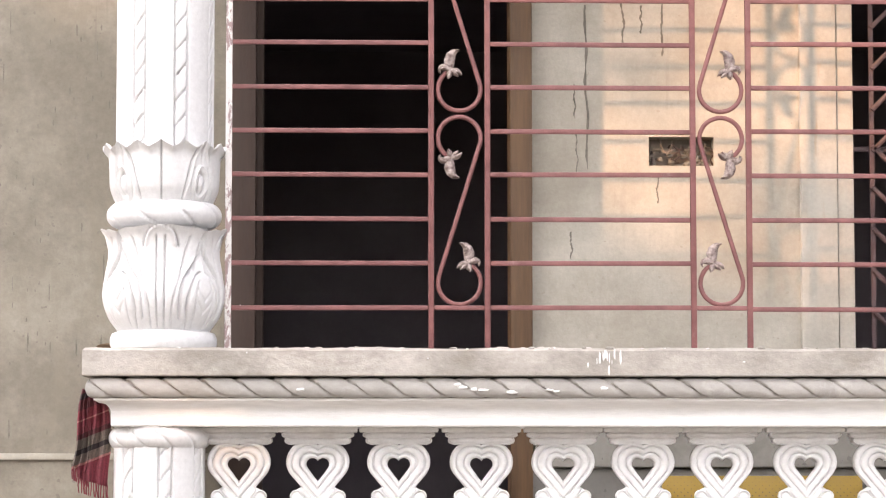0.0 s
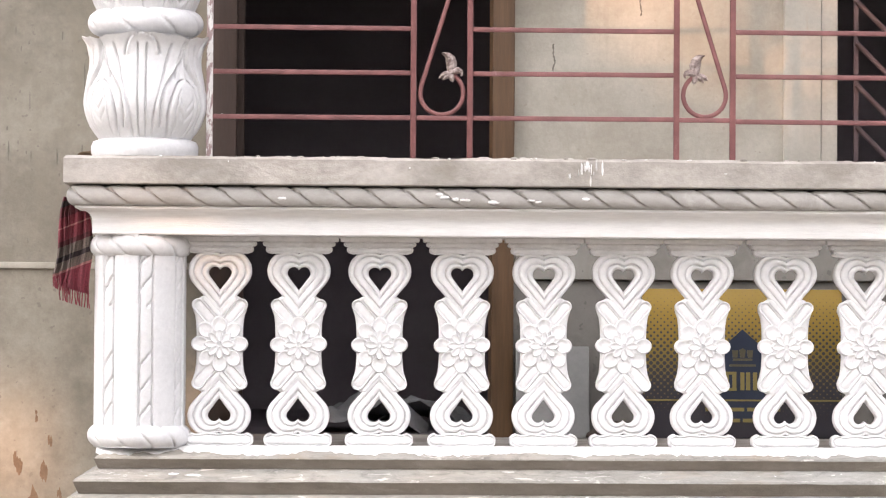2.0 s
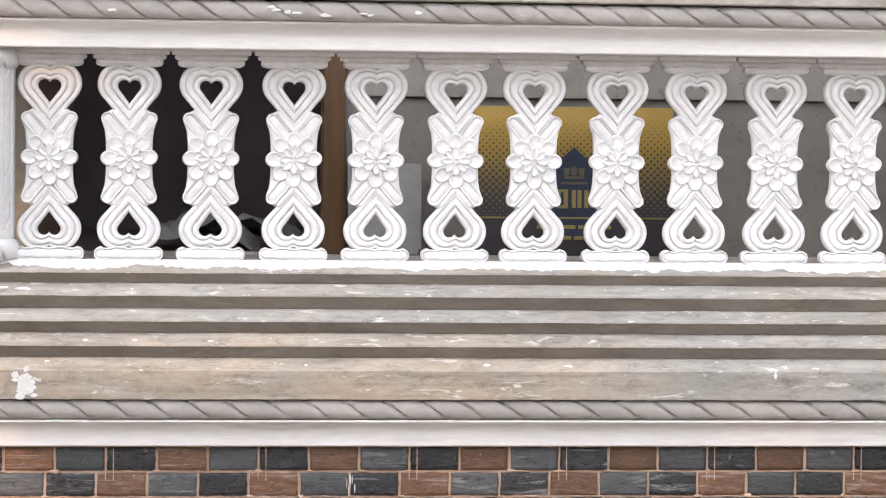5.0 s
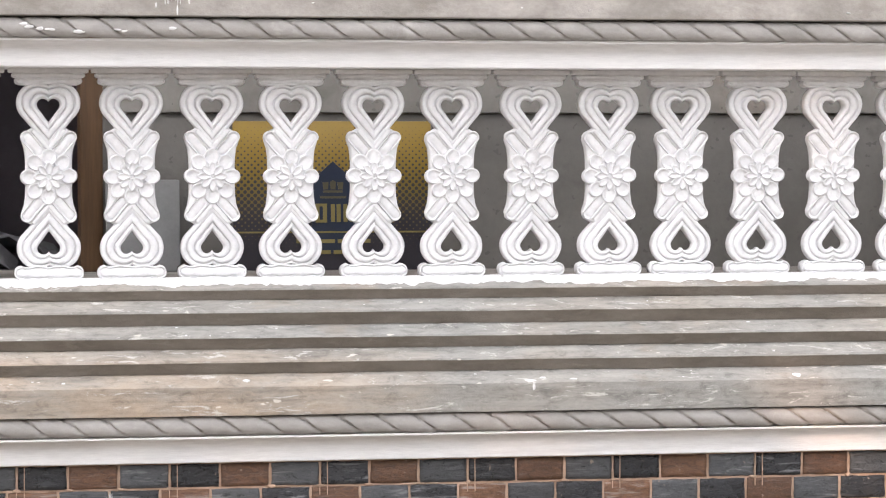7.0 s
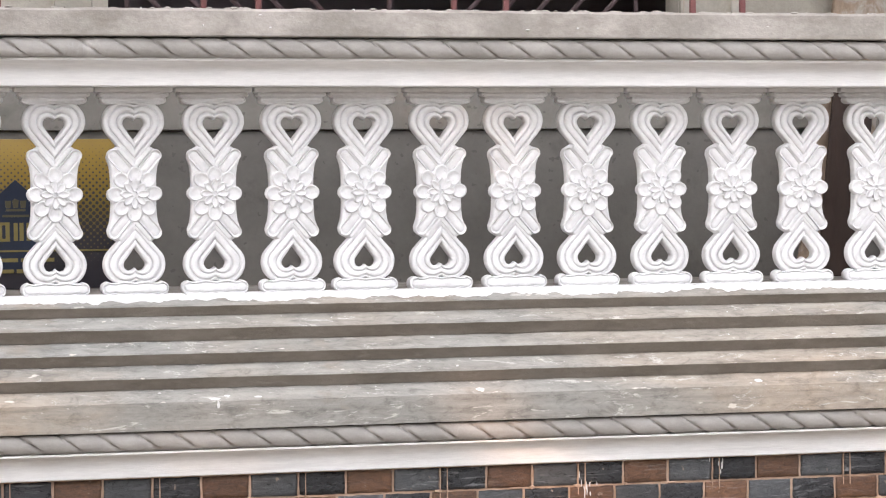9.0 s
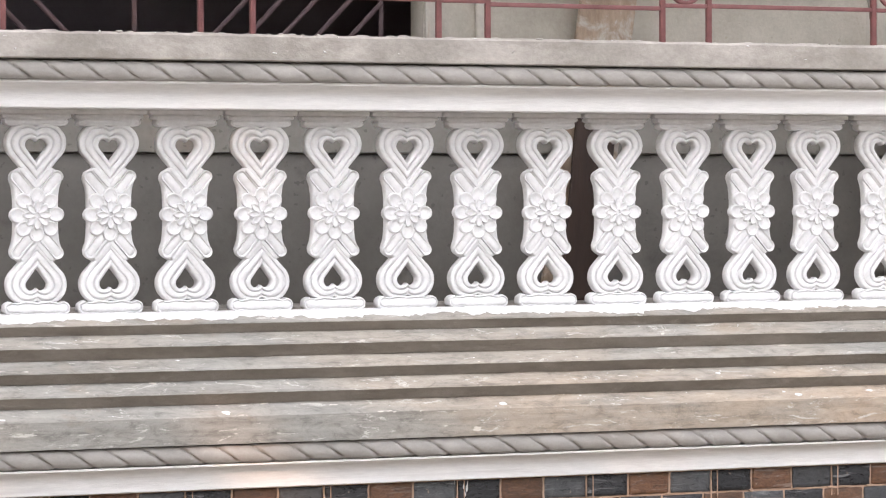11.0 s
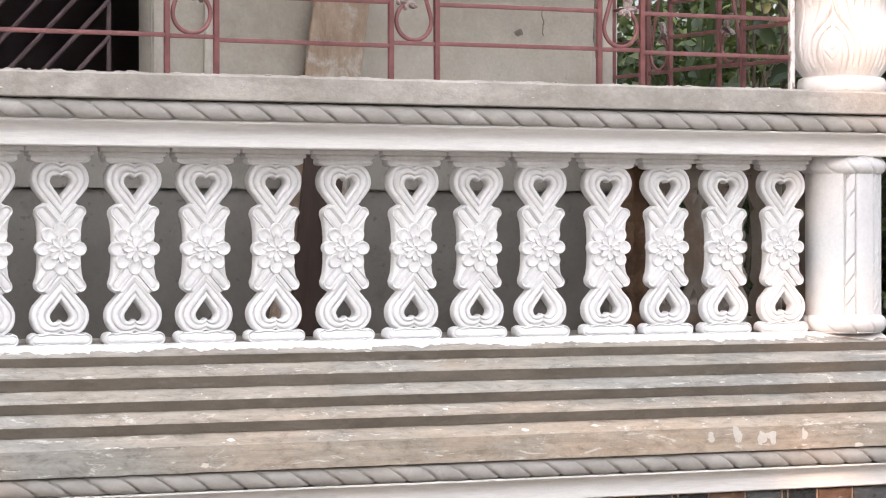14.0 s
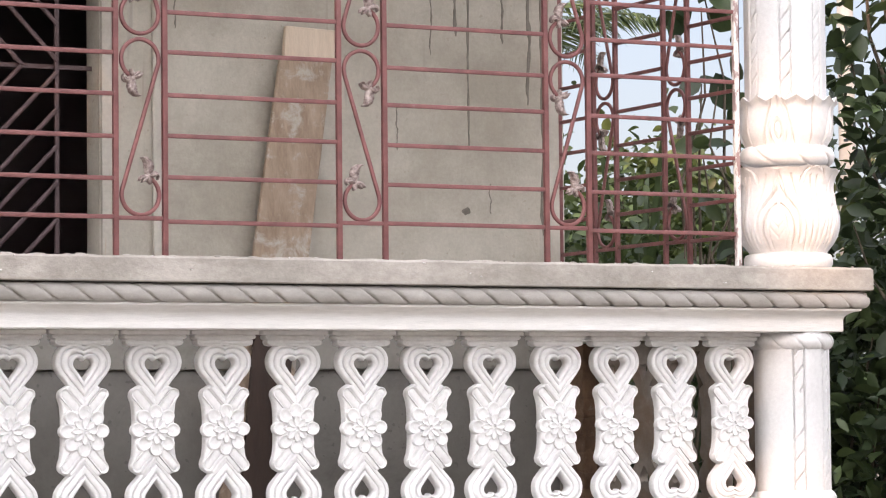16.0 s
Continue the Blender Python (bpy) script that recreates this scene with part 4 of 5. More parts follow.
part("back_plate", boxed(1.379, 1.608, YB + 0.085, YB + 0.095, 2.721, 2.823), CAST, switch_box)
rng = random.Random(3)
for k in range(11):
    x0, z1 = 1.397 + 0.019 * k, 2.787 + rng.uniform(-0.03, 0.025)
    pts = [Vector((x0 + rng.uniform(0.02, 0.07) * s * (1 if k % 2 else -1) * (0.4 if k in (0, 10) else 1), YB + 0.07 - 0.05 * math.sin(2.4 * s), z1 - 0.05 * s + 0.018 * math.sin(6 * s + 2 * k))) for s in [i / 8 for i in range(9)]]
    part("wire", tube(bmesh.new(), pts, 0.0032, 0.0032), (DARK_WOOD, CAST, DRIP)[k % 3], switch_box)
bm = bmesh.new()
for k in range(26):
    p = Vector((rng.uniform(1.387, 1.600), YB + rng.uniform(0.02, 0.08), 2.725 + rng.random() ** 2 * 0.05))
    s = rng.uniform(0.006, 0.016)
    bmesh.ops.create_icosphere(bm, subdivisions=1, radius=s, matrix=Matrix.Translation(p) @ Matrix.Diagonal((rng.uniform(0.8, 1.6), 1, rng.uniform(0.6, 1), 1)))
part("rubble", bm, DRIP, switch_box, smooth=False)
tagged(part("wall_ledge", boxed(-7.0, -0.10, YB - 0.012, YB, 1.694, 1.716, bevel=0.003), PLASTER), "thin plaster ledge along the wall", "trim", kind="structure")


# a printed board: halftone dots that grow towards its foot
def halftone():
    m, nt, bsdf = nodes_of("halftone_print")
    tc, mp = nt.nodes.new("ShaderNodeTexCoord"), nt.nodes.new("ShaderNodeMapping")
    mp.inputs["Rotation"].default_value, mp.inputs["Scale"].default_value = (0, radians(45), 0), (60, 60, 60)
    nt.links.new(tc.outputs["Object"], mp.inputs[0])
    sep, high = nt.nodes.new("ShaderNodeSeparateXYZ"), nt.nodes.new("ShaderNodeSeparateXYZ")
    nt.links.new(mp.outputs[0], sep.inputs[0]), nt.links.new(tc.outputs["Object"], high.inputs[0])

    def calc(how, a, b=0.0):
        n = nt.nodes.new("ShaderNodeMath")
        n.operation = how
        for socket, v in zip(n.inputs, (a, b)):
            if isinstance(v, (int, float)):
                socket.default_value = v
            else:
                nt.links.new(v, socket)
        return n.outputs[0]

    u, v = (calc("SUBTRACT", calc("FRACT", sep.outputs[i]), 0.5) for i in (0, 2))
    away = calc("SQRT", calc("ADD", calc("MULTIPLY", u, u), calc("MULTIPLY", v, v)))
    share = calc("DIVIDE", calc("SUBTRACT", 0.47, high.outputs[2]), 0.47)
    size = calc("ADD", calc("MULTIPLY", share, 0.72), 0.13)
    inside = calc("MULTIPLY", calc("SUBTRACT", size, away), 10.0)
    clear = nt.nodes.new("ShaderNodeClamp")
    nt.links.new(inside, clear.inputs[0])
    ground_tone = ramp(nt, share, ((0.0, (0.31, 0.19, 0.010)), (0.45, (0.17, 0.12, 0.026)), (1.0, (0.13, 0.12, 0.10))))
    nt.links.new(mixed(nt, ground_tone, (0.035, 0.032, 0.04), clear.outputs[0]), bsdf.inputs["Base Color"])
    bsdf.inputs["Roughness"].default_value = 0.35
    bumped(nt, bsdf, noise_node(nt, 14, 2), 0.15)
    return m


HALFTONE = halftone()
NAVY = surface("navy_print", (0.014, 0.022, 0.045), (0.02, 0.03, 0.06), 8, 60, 0.4, 0.1)
GOLD = surface("yellow_print", (0.21, 0.17, 0.055), (0.27, 0.22, 0.08), 8, 60, 0.4, 0.1)
DIM_GOLD = surface("dull_gold_print", (0.085, 0.075, 0.045), (0.12, 0.105, 0.06), 8, 60, 0.4, 0.1)
PALE = surface("pale_board", (0.20, 0.20, 0.20), (0.27, 0.27, 0.265), 4, 60, 0.7, 0.2)


def plate(points, y, thick=0.002):
    return rings(bmesh.new(), [[(x, y, z) for x, z in points], [(x, y - thick, z) for x, z in points]], cap_first=True, cap_last=True)


sign = thing("sign_board", "yellow and black printed sign board leaning on the wall", "sign", at=pose(1.762, YB - 0.062, FLOOR + 0.002, -3, 0, 0))
part("panel", boxed(-0.348, 0.348, 0, 0.012, 0, 0.517, bevel=0.002), HALFTONE, sign)
part("emblem", plate([(-0.074, 0.06), (0.074, 0.06), (0.074, 0.312), (0.066, 0.318), (0.0, 0.377), (-0.066, 0.318), (-0.074, 0.312)], -0.001), NAVY, sign, "navy house-shaped emblem")
part("crown_mark", joined([plate([(-0.046, 0.248), (0.046, 0.248), (0.046, 0.256), (-0.046, 0.256)], -0.0035), plate([(-0.034, 0.268), (0.034, 0.268), (0.034, 0.276), (-0.034, 0.276)], -0.0035)]
     + [plate([(x - 0.008, 0.279), (x + 0.008, 0.279), (x + 0.011, 0.305), (x, 0.312 - abs(x) * 0.3), (x - 0.011, 0.305)], -0.0035) for x in (-0.026, 0.0, 0.026)]), DIM_GOLD, sign, "small dull gold crown mark")
part("lettering", joined([plate([(x, 0.166), (x + 0.014, 0.166), (x + 0.014, 0.228), (x, 0.228)], -0.0035) for x in (-0.062, -0.036, -0.008, 0.012, 0.036, 0.058)]
     + [plate([(-0.062, 0.220), (-0.022, 0.220), (-0.022, 0.230), (-0.062, 0.230)], -0.0065), plate([(-0.062, 0.164), (-0.022, 0.164), (-0.022, 0.174), (-0.062, 0.174)], -0.0065)]), GOLD, sign, "broad yellow bars")
part("rule_line", plate([(-0.346, 0.128), (0.346, 0.128), (0.346, 0.134), (-0.346, 0.134)], -0.0035), GOLD, sign)
part("small_print", joined([plate([(x, z), (x + w, z), (x + w, z + 0.013), (x, z + 0.013)], -0.0035) for z, row in ((0.093, ((-0.13, 0.05), (-0.07, 0.075), (0.015, 0.05), (0.075, 0.055))), (0.055, ((-0.05, 0.04), (0.0, 0.055)))) for x, w in row]), GOLD, sign, "small pale bars of print")

board("pale_panel", "pale grey board leaning on the wall", "board", ((0.975, 1.41, FLOOR), (1.228, 1.41, FLOOR)), ((0.975, 1.455, 1.435), (1.228, 1.455, 1.435)), 0.012, PALE)


def crumpled(name, label, category, w, h, lift, material, at, seed):
    """A thin crumpled sheet with thickness."""
    bm, n = bmesh.new(), 14
    loops = []
    for side in (0, 1):
        grid = []
        for j in range(n + 1):
            row = []
            for i in range(n + 1):
                u, v = i / n, j / n
                p = Vector((w * (u - 0.5), h * (v - 0.5), 0))
                fold = noise.noise(Vector((u * 3 + seed, v * 3, seed))) + 0.5 * noise.noise(Vector((u * 7, v * 7 + seed, 2)))
                p.z = lift * max(0.02, 0.55 * (1 - (2 * u - 1) ** 2) + 0.6 * fold) + 0.006 * side
                row.append(bm.verts.new(p))
            grid.append(row)
        loops.append(grid)
    for side, grid in enumerate(loops):
        for j in range(n):
            for i in range(n):
                bm.faces.new((grid[j][i], grid[j][i + 1], grid[j + 1][i + 1], grid[j + 1][i]))
    a, b = loops
    rim = [(0, i) for i in range(n)] + [(i, n) for i in range(n)] + [(n, n - i) for i in range(n)] + [(n - i, 0) for i in range(n)]
    for (j, i), (l, k) in zip(rim, rim[1:] + rim[:1]):
        bm.faces.new((a[j][i], a[l][k], b[l][k], b[j][i]))
    ob = part(name, bm, material, at=at, angle=70)
    return tagged(ob, label, category)


crumpled("crumpled_sheet", "grey crumpled sheet heaped on the room floor", "cloth", 0.42, 0.5, 0.17, GREY_CLOTH, pose(0.47, 2.05, FLOOR, 0, 14, 0), 1.7)
crumpled("crumpled_sheet", "dark grey crumpled sheet lying on the room floor", "cloth", 0.5, 0.4, 0.12, GREY_CLOTH, pose(0.68, 2.2, FLOOR, 0, 10, 0), 5.2)
crumpled("bag", "small dark crumpled bag on the veranda floor", "bag", 0.16, 0.2, 0.08, DARK_WOOD, pose(1.29, 1.25, FLOOR), 8.1)


# scarf hung over the end of the rail
def plaid():
    m, nt, bsdf = nodes_of("plaid_wool")
    tc, sep = nt.nodes.new("ShaderNodeTexCoord"), nt.nodes.new("ShaderNodeSeparateXYZ")
    nt.links.new(tc.outputs["Object"], sep.inputs[0])
    wave = nt.nodes.new("ShaderNodeMapRange")
    wave.inputs["From Min"].default_value, wave.inputs["From Max"].default_value = 1.765, 2.065
    slant = nt.nodes.new("ShaderNodeMath")
    slant.operation, slant.inputs[1].default_value = "MULTIPLY_ADD", -0.4
    nt.links.new(sep.outputs[0], slant.inputs[0]), nt.links.new(sep.outputs[2], slant.inputs[2]), nt.links.new(slant.outputs[0], wave.inputs[0])
    red, wine, grey, black, pink = (0.19, 0.034, 0.048), (0.10, 0.024, 0.030), (0.16, 0.125, 0.105), (0.03, 0.02, 0.022), (0.34, 0.15, 0.14)
    r = nt.nodes.new("ShaderNodeValToRGB")
    r.color_ramp.interpolation = "CONSTANT"
    stops = ((0, red), (0.24, pink), (0.265, grey), (0.35, black), (0.40, grey), (0.50, wine), (0.55, red), (0.67, pink), (0.685, red), (0.78, wine), (0.88, black), (0.94, wine))
    while len(r.color_ramp.elements) < len(stops):
        r.color_ramp.elements.new(0.5)
    for e, (p, c) in zip(r.color_ramp.elements, stops):
        e.position, e.color = p, (*c, 1)
    nt.links.new(wave.outputs[0], r.inputs[0])
    weave = noise_node(nt, 260, 2, 0.5)
    warp = ramp(nt, noise_node(nt, 1.0, 1, 0.5, (1, 60, 0.001)), ((0.42, 0.75), (0.58, 1.12)))
    nt.links.new(mixed(nt, mixed(nt, r.outputs[0], warp, 1.0, "MULTIPLY"), ramp(nt, weave, ((0.3, 0.7), (0.7, 1.2))), 1.0, "MULTIPLY"), bsdf.inputs["Base Color"])
    bsdf.inputs["Roughness"].default_value = 0.95
    bumped(nt, bsdf, weave, 0.5, 0.002)
    return m


PLAID = plaid()
scarf = thing("scarf", "red and grey plaid scarf with fringes hung over the rail", "scarf")
for shift, width, foot, seed in ((0.0, 0.085, 1.605, 0.0), (-0.052, 0.045, 1.645, 4.0)):
    bm, nu, nv = bmesh.new(), 16, 26
    loops = []
    for j in range(nv + 1):
        v = j / nv
        z = 1.876 - (1.876 - foot) * v
        spread = width * (0.55 + 0.45 * min(1, v * 1.8))
        front, back = [], []
        for i in range(nu + 1):
            u = i / nu - 0.5
            fold = 0.016 * math.sin(u * 17 + seed + 1.2 * v) * (0.4 + 0.6 * v)
            x = -0.412 + shift * (0.45 + 0.55 * v) + spread * u + 0.008 * math.sin(5 * v + seed)
            y = -0.01 + fold + 0.012 * noise.noise(Vector((u * 4, v * 5, seed)))
            front.append((x, y, z - 0.012 * u * (1 + v))), back.append((x, y + 0.005, z - 0.012 * u * (1 + v)))
        loops.append(front + back[::-1])
    part("cloth", rings(bm, loops, cap_first=True, cap_last=True), PLAID, scarf, angle=80)
    fr = bmesh.new()
    for i in range(15):
        u = i / 14 - 0.5
        x = -0.412 + shift + width * u * 0.98 + 0.008 * math.sin(5 + seed)
        y, z = -0.008 + 0.016 * math.sin(u * 17 + seed + 1.2), foot - 0.012 * 2 * u + 0.004
        pts = [(x + random.uniform(-0.004, 0.004) * s, y + 0.004 * s, z - 0.045 * s) for s in (0, 0.5, 1)]
        tube(fr, [Vector(p) for p in pts], 0.0016, 0.0016)
    tagged(part("fringe", fr, PLAID, scarf, "twisted wool fringe"), kind="stuff")

# ---- paint on the plinth and rail ----
bm = bmesh.new()
loops = []
for i in range(901):
    x = XL - 0.125 + (XR - XL + 0.25) * i / 900
    edge = 0.098 + 0.030 * noise.noise(Vector((x * 5, 0, 0))) + 0.022 * noise.noise(Vector((x * 21, 3, 0))) + 0.014 * noise.noise(Vector((x * 70, 7, 0)))
    edge = max(0.060, min(edge, 0.125))
    ridge = 0.001 + 0.006 * max(0, noise.noise(Vector((x * 13, 9, 1)))) + 0.003 * noise.noise(Vector((x * 50, 2, 1)))

    def lie(d):
        return 1.149 - 0.029 * (max(d, 0.050) - 0.050) / 0.078

    loops.append([(x, YF - 0.02, lie(0.02) - 0.002), (x, YF - 0.02, lie(0.02) + 0.004), (x, YF - 0.06, lie(0.06) + 0.003 + ridge), (x, YF - edge + 0.012, lie(edge - 0.012) + 0.0025 + ridge), (x, YF - edge, lie(edge) + 0.0012), (x, YF - edge, lie(edge) - 0.002)])
rings(bm, loops, cap_first=True, cap_last=True)
part("paint_strip", bm, SPLASH, plinth, "ragged strip of fresh white paint along the foot", angle=50)


def slope_point(x, share, step):
    """A place on one of the plinth's slopes (0 to 3) or on its upright face (4), and the face's normal."""
    pairs = (((0.112, 1.088), (0.180, 1.059)), ((0.164, 1.0165), (0.226, 0.988)), ((0.209, 0.9495), (0.268, 0.920)), ((0.252, 0.881), (0.309, 0.850)), ((0.313, 0.846), (0.313, 0.767)))
    (d0, z0), (d1, z1) = pairs[step]
    d, z = d0 + (d1 - d0) * share, z0 + (z1 - z0) * share
    n = Vector((0, -(z0 - z1), d1 - d0)).normalized()
    return Vector((x, YF - d, z)), n


def blob(bm, p, n, wide, tall, seed, lift=0.0022):
    a = Vector((1, 0, 0))
    b = n.cross(a)
    loops, k = [], 14
    for scale, up in ((1.0, -0.001), (1.0, 0.0006), (0.75, lift), (0.3, lift * 1.2)):
        loop = []
        for i in range(k):
            t = 2 * math.pi * i / k
            r = scale * (1 + 0.55 * noise.noise(Vector((math.cos(t) * 1.6 + seed, math.sin(t) * 1.6, seed * 3))))
            loop.append(p + a * wide * r * math.cos(t) + b * tall * r * math.sin(t) + n * up)
        loops.append(loop)
    rings(bm, loops, cap_first=True, cap_last=True)


bm = bmesh.new()
rnd = random.Random(5)
for x, step, share, wide, tall in ((2.10, 3, 0.92, 0.016, 0.006), (2.14, 3, 0.7, 0.009, 0.004), (2.11, 4, 0.14, 0.004, 0.013), (2.23, 3, 0.85, 0.012, 0.004), (2.911, 3, 0.75, 0.012, 0.010), (3.806, 3, 0.7, 0.013, 0.009), (4.834, 3, 0.7, 0.012, 0.008),
                                  (4.79, 3, 0.4, 0.006, 0.004), (0.25, 0, 0.6, 0.005, 0.004), (-0.06, 0, 0.6, 0.022, 0.006), (-0.12, 0, 0.5, 0.014, 0.006), (1.27, 3, 0.6, 0.010, 0.007), (0.12, 2, 0.7, 0.008, 0.005), (0.26, 2, 0.7, 0.008, 0.004), (5.10, 3, 0.5, 0.011, 0.007), (4.57, 2, 0.6, 0.01, 0.006)):
    p, n = slope_point(x, share, step)
    blob(bm, p, n, wide, tall, rnd.uniform(0, 50))
for k in range(70):
    p, n = slope_point(rnd.uniform(XL, XR), rnd.uniform(0.15, 0.95), rnd.choice((0, 1, 2, 3, 3)))
    size = rnd.uniform(0.0008, 0.0026) * (1.8 if rnd.random() < 0.12 else 1)
    blob(bm, p, n, size * rnd.uniform(1, 2.2), size, rnd.uniform(0, 50), 0.0012)
p, n = slope_point(-0.045, 0.5, 4)
for k in range(46):
    blob(bm, p + Vector((rnd.gauss(0, 0.014), -0.00003 * k, rnd.gauss(0, 0.016))), n, rnd.uniform(0.004, 0.012), rnd.uniform(0.004, 0.012), rnd.uniform(0, 50), 0.0007)
tagged(part("paint_drop", bm, SPLASH, plinth, "dried white paint drops"), kind="stuff")
bm = bmesh.new()
for x, wide, tall in ((5.527, 0.017, 0.022), (5.633, 0.026, 0.030), (5.723, 0.020, 0.026), (5.775, 0.024, 0.030), (5.90, 0.016, 0.02)):
    for k in range(5):
        blob(bm, Vector((x + rnd.gauss(0, wide * 0.3), YF - 0.3135, 0.815 + rnd.gauss(0, tall * 0.3))), Vector((0, -1, 0)), wide * rnd.uniform(0.3, 0.7), tall * rnd.uniform(0.3, 0.7), rnd.uniform(0, 50), 0.0008)
tagged(part("lime_stain", bm, FAINT, plinth, "pale round lime stains"), kind="stuff")
bm = bmesh.new()
out = Vector((0, -1, 0))
for k in range(16):
    x = 1.07 + rnd.gauss(0, 0.018)
    blob(bm, Vector((x, YF - 0.2168, 1.980 - rnd.random() ** 1.5 * 0.055)), out, rnd.uniform(0.0010, 0.0035), rnd.uniform(0.006, 0.020), rnd.uniform(0, 50), 0.0015)
for x, z in ((0.645, 1.888), (0.66, 1.880), (0.69, 1.874), (0.72, 1.872), (0.80, 1.866), (0.91, 1.872), (0.93, 1.868), (0.19, 1.873), (1.07, 1.877)):
    blob(bm, Vector((x, YF - 0.178 - 0.0285, z)), out, rnd.uniform(0.008, 0.018), rnd.uniform(0.003, 0.006), rnd.uniform(0, 50), 0.002)
for k in range(34):
    blob(bm, Vector((rnd.uniform(XL, XR), YF - 0.2162, 1.993 - rnd.random() ** 3 * 0.07)), out, rnd.uniform(0.0015, 0.007), rnd.uniform(0.001, 0.003), rnd.uniform(0, 50), 0.003)
tagged(part("paint_drop", bm, SPLASH, handrail, "dried white paint drops"), kind="stuff")
bm = bmesh.new()
for k in range(110):
    x = rnd.uniform(XL + 0.3, XR + 0.15)
    s = rnd.uniform(0.003, 0.009)
    blob(bm, Vector((x, YF - 0.205 + rnd.uniform(-0.006, 0.03), 1.9925)), Vector((0, -0.5, 0.86)).normalized(), s * rnd.uniform(1, 2.5), s * 0.7, rnd.uniform(0, 50), rnd.uniform(0.002, 0.005))
tagged(part("crumb_line", bm, SLAB, handrail, "crumbs of cement along the coping edge"), kind="stuff")


# white paint wiped along the ends and the lowest bar of the grille
bars = bpy.data.objects["window_grille"]
wipes = [(-0.030 + 0.012, z, rnd.uniform(0.02, 0.06)) for z in BARS_Z[:8]]
wipes += [(x0, BARS_Z[0], x1 - x0) for x0, x1 in ((0.618, 0.684), (0.755, 0.792), (4.974, 4.984), (5.018, 5.046), (5.188, 5.214), (5.226, 5.246))]
for x0, z, long in wipes:
    bm = bmesh.new()
    for k in range(5):
        blob(bm, Vector((x0 + long * (k + 0.5) / 5 + rnd.gauss(0, 0.003), YF - 0.0057, z + rnd.uniform(0.0000, 0.0050))), out, long * rnd.uniform(0.14, 0.30), rnd.uniform(0.0022, 0.0060), rnd.uniform(0, 50), 0.0012)
    tagged(part("paint_smear", bm, SPLASH, bars, "smear of white paint"), kind="stuff")

# dried dark runs on the house wall
bm = bmesh.new()
for x, z1, z0, w in ((1.148, 3.30, 2.72, 0.006), (1.108, 3.02, 2.90, 0.004), (1.279, 3.34, 3.16, 0.005), (1.345, 3.3, 3.2, 0.005), (1.418, 3.33, 3.12, 0.005), (1.095, 2.50, 2.40, 0.004), (1.115, 2.86, 2.70, 0.003), (1.40, 2.70, 2.60, 0.004),
                     (5.715, 3.4, 2.98, 0.010), (5.768, 3.4, 2.53, 0.007), (5.921, 3.3, 2.96, 0.008), (6.04, 3.4, 2.72, 0.012), (6.10, 3.2, 2.2, 0.010), (5.60, 3.3, 2.9, 0.004), (4.52, 3.2, 2.95, 0.004), (5.86, 2.4, 2.28, 0.003), (5.45, 2.7, 2.52, 0.004)):
    x, z1, z0 = (x + 0.011, z1 - 0.012, z0 - 0.012) if x < 3 else (x - 0.003, z1, z0)
    n, loops = 26, []
    for j in range(n + 1):
        s = j / n
        cx = x + 0.010 * noise.noise(Vector((x * 9, s * 4, 1))) + 0.004 * noise.noise(Vector((x, s * 17, 5)))
        h = w * (0.75 + 0.7 * noise.noise(Vector((x * 7, s * 12, 9)))) * min(1, 10 * (1 - s) + 0.35)
        z = z1 + (z0 - z1) * s
        loops.append([(cx - h, YB + 0.001, z), (cx - h * 0.6, YB - 0.002, z), (cx + h * 0.6, YB - 0.002, z), (cx + h, YB + 0.001, z)])
    rings(bm, loops, cap_first=True, cap_last=True)
blob(bm, Vector((5.749, YB - 0.0005, 2.290)), Vector((0, -1, 0)), 0.02, 0.014, 4.0, 0.002)
tagged(part("drip_stain", bm, DRIP, bpy.data.objects["wall_north"], "dark dried runs down the plaster"), kind="stuff")

bm = bmesh.new()
rnd = random.Random(12)
for x, z, wide, tall in ((-0.60, 0.86, 0.028, 0.09), (-0.63, 0.75, 0.03, 0.08), (-0.575, 0.98, 0.012, 0.05), (-0.55, 1.10, 0.007, 0.025), (-0.60, 1.18, 0.006, 0.02), (-0.66, 1.02, 0.012, 0.04), (-0.52, 0.92, 0.008, 0.02)):
    for k in range(5):
        blob(bm, Vector((x - 0.075 + rnd.gauss(0, wide * 0.4), YB - 0.0004, z + rnd.gauss(0, tall * 0.4))), Vector((0, -1, 0)), wide * rnd.uniform(0.3, 0.7), tall * rnd.uniform(0.3, 0.8), rnd.uniform(0, 50), 0.0008)
tagged(part("mud_stain", bm, BROWN_STAIN, bpy.data.objects["wall_porch"], "brown splashed mud stains"), kind="stuff")

bm = bmesh.new()
for k in range(150):
    x, z, tall = rnd.uniform(-1.15, -0.14), rnd.uniform(1.75, 3.6), 0.006 + 0.045 * rnd.random() ** 3
    blob(bm, Vector((x, YB - 0.0004, z)), Vector((0, -1, 0)), rnd.uniform(0.0012, 0.0034), tall, rnd.uniform(0, 50), 0.0007)
for x, z, tall in ((-0.337, 3.30, 0.07), (-0.348, 2.98, 0.05), (-0.366, 2.47, 0.045), (-0.345, 2.47, 0.02), (-0.44, 3.40, 0.03)):
    blob(bm, Vector((x, YB - 0.0004, z)), Vector((0, -1, 0)), 0.005, tall, rnd.uniform(0, 50), 0.0007)
tagged(part("scratch_mark", bm, DRIP, bpy.data.objects["wall_porch"], "short dark scratches and pits"), kind="stuff")

# a stub of rough bricks where the side rail meets the house
pier = thing("brick_pier", "stub of rough brown bricks beside the house wall", "brick pier")
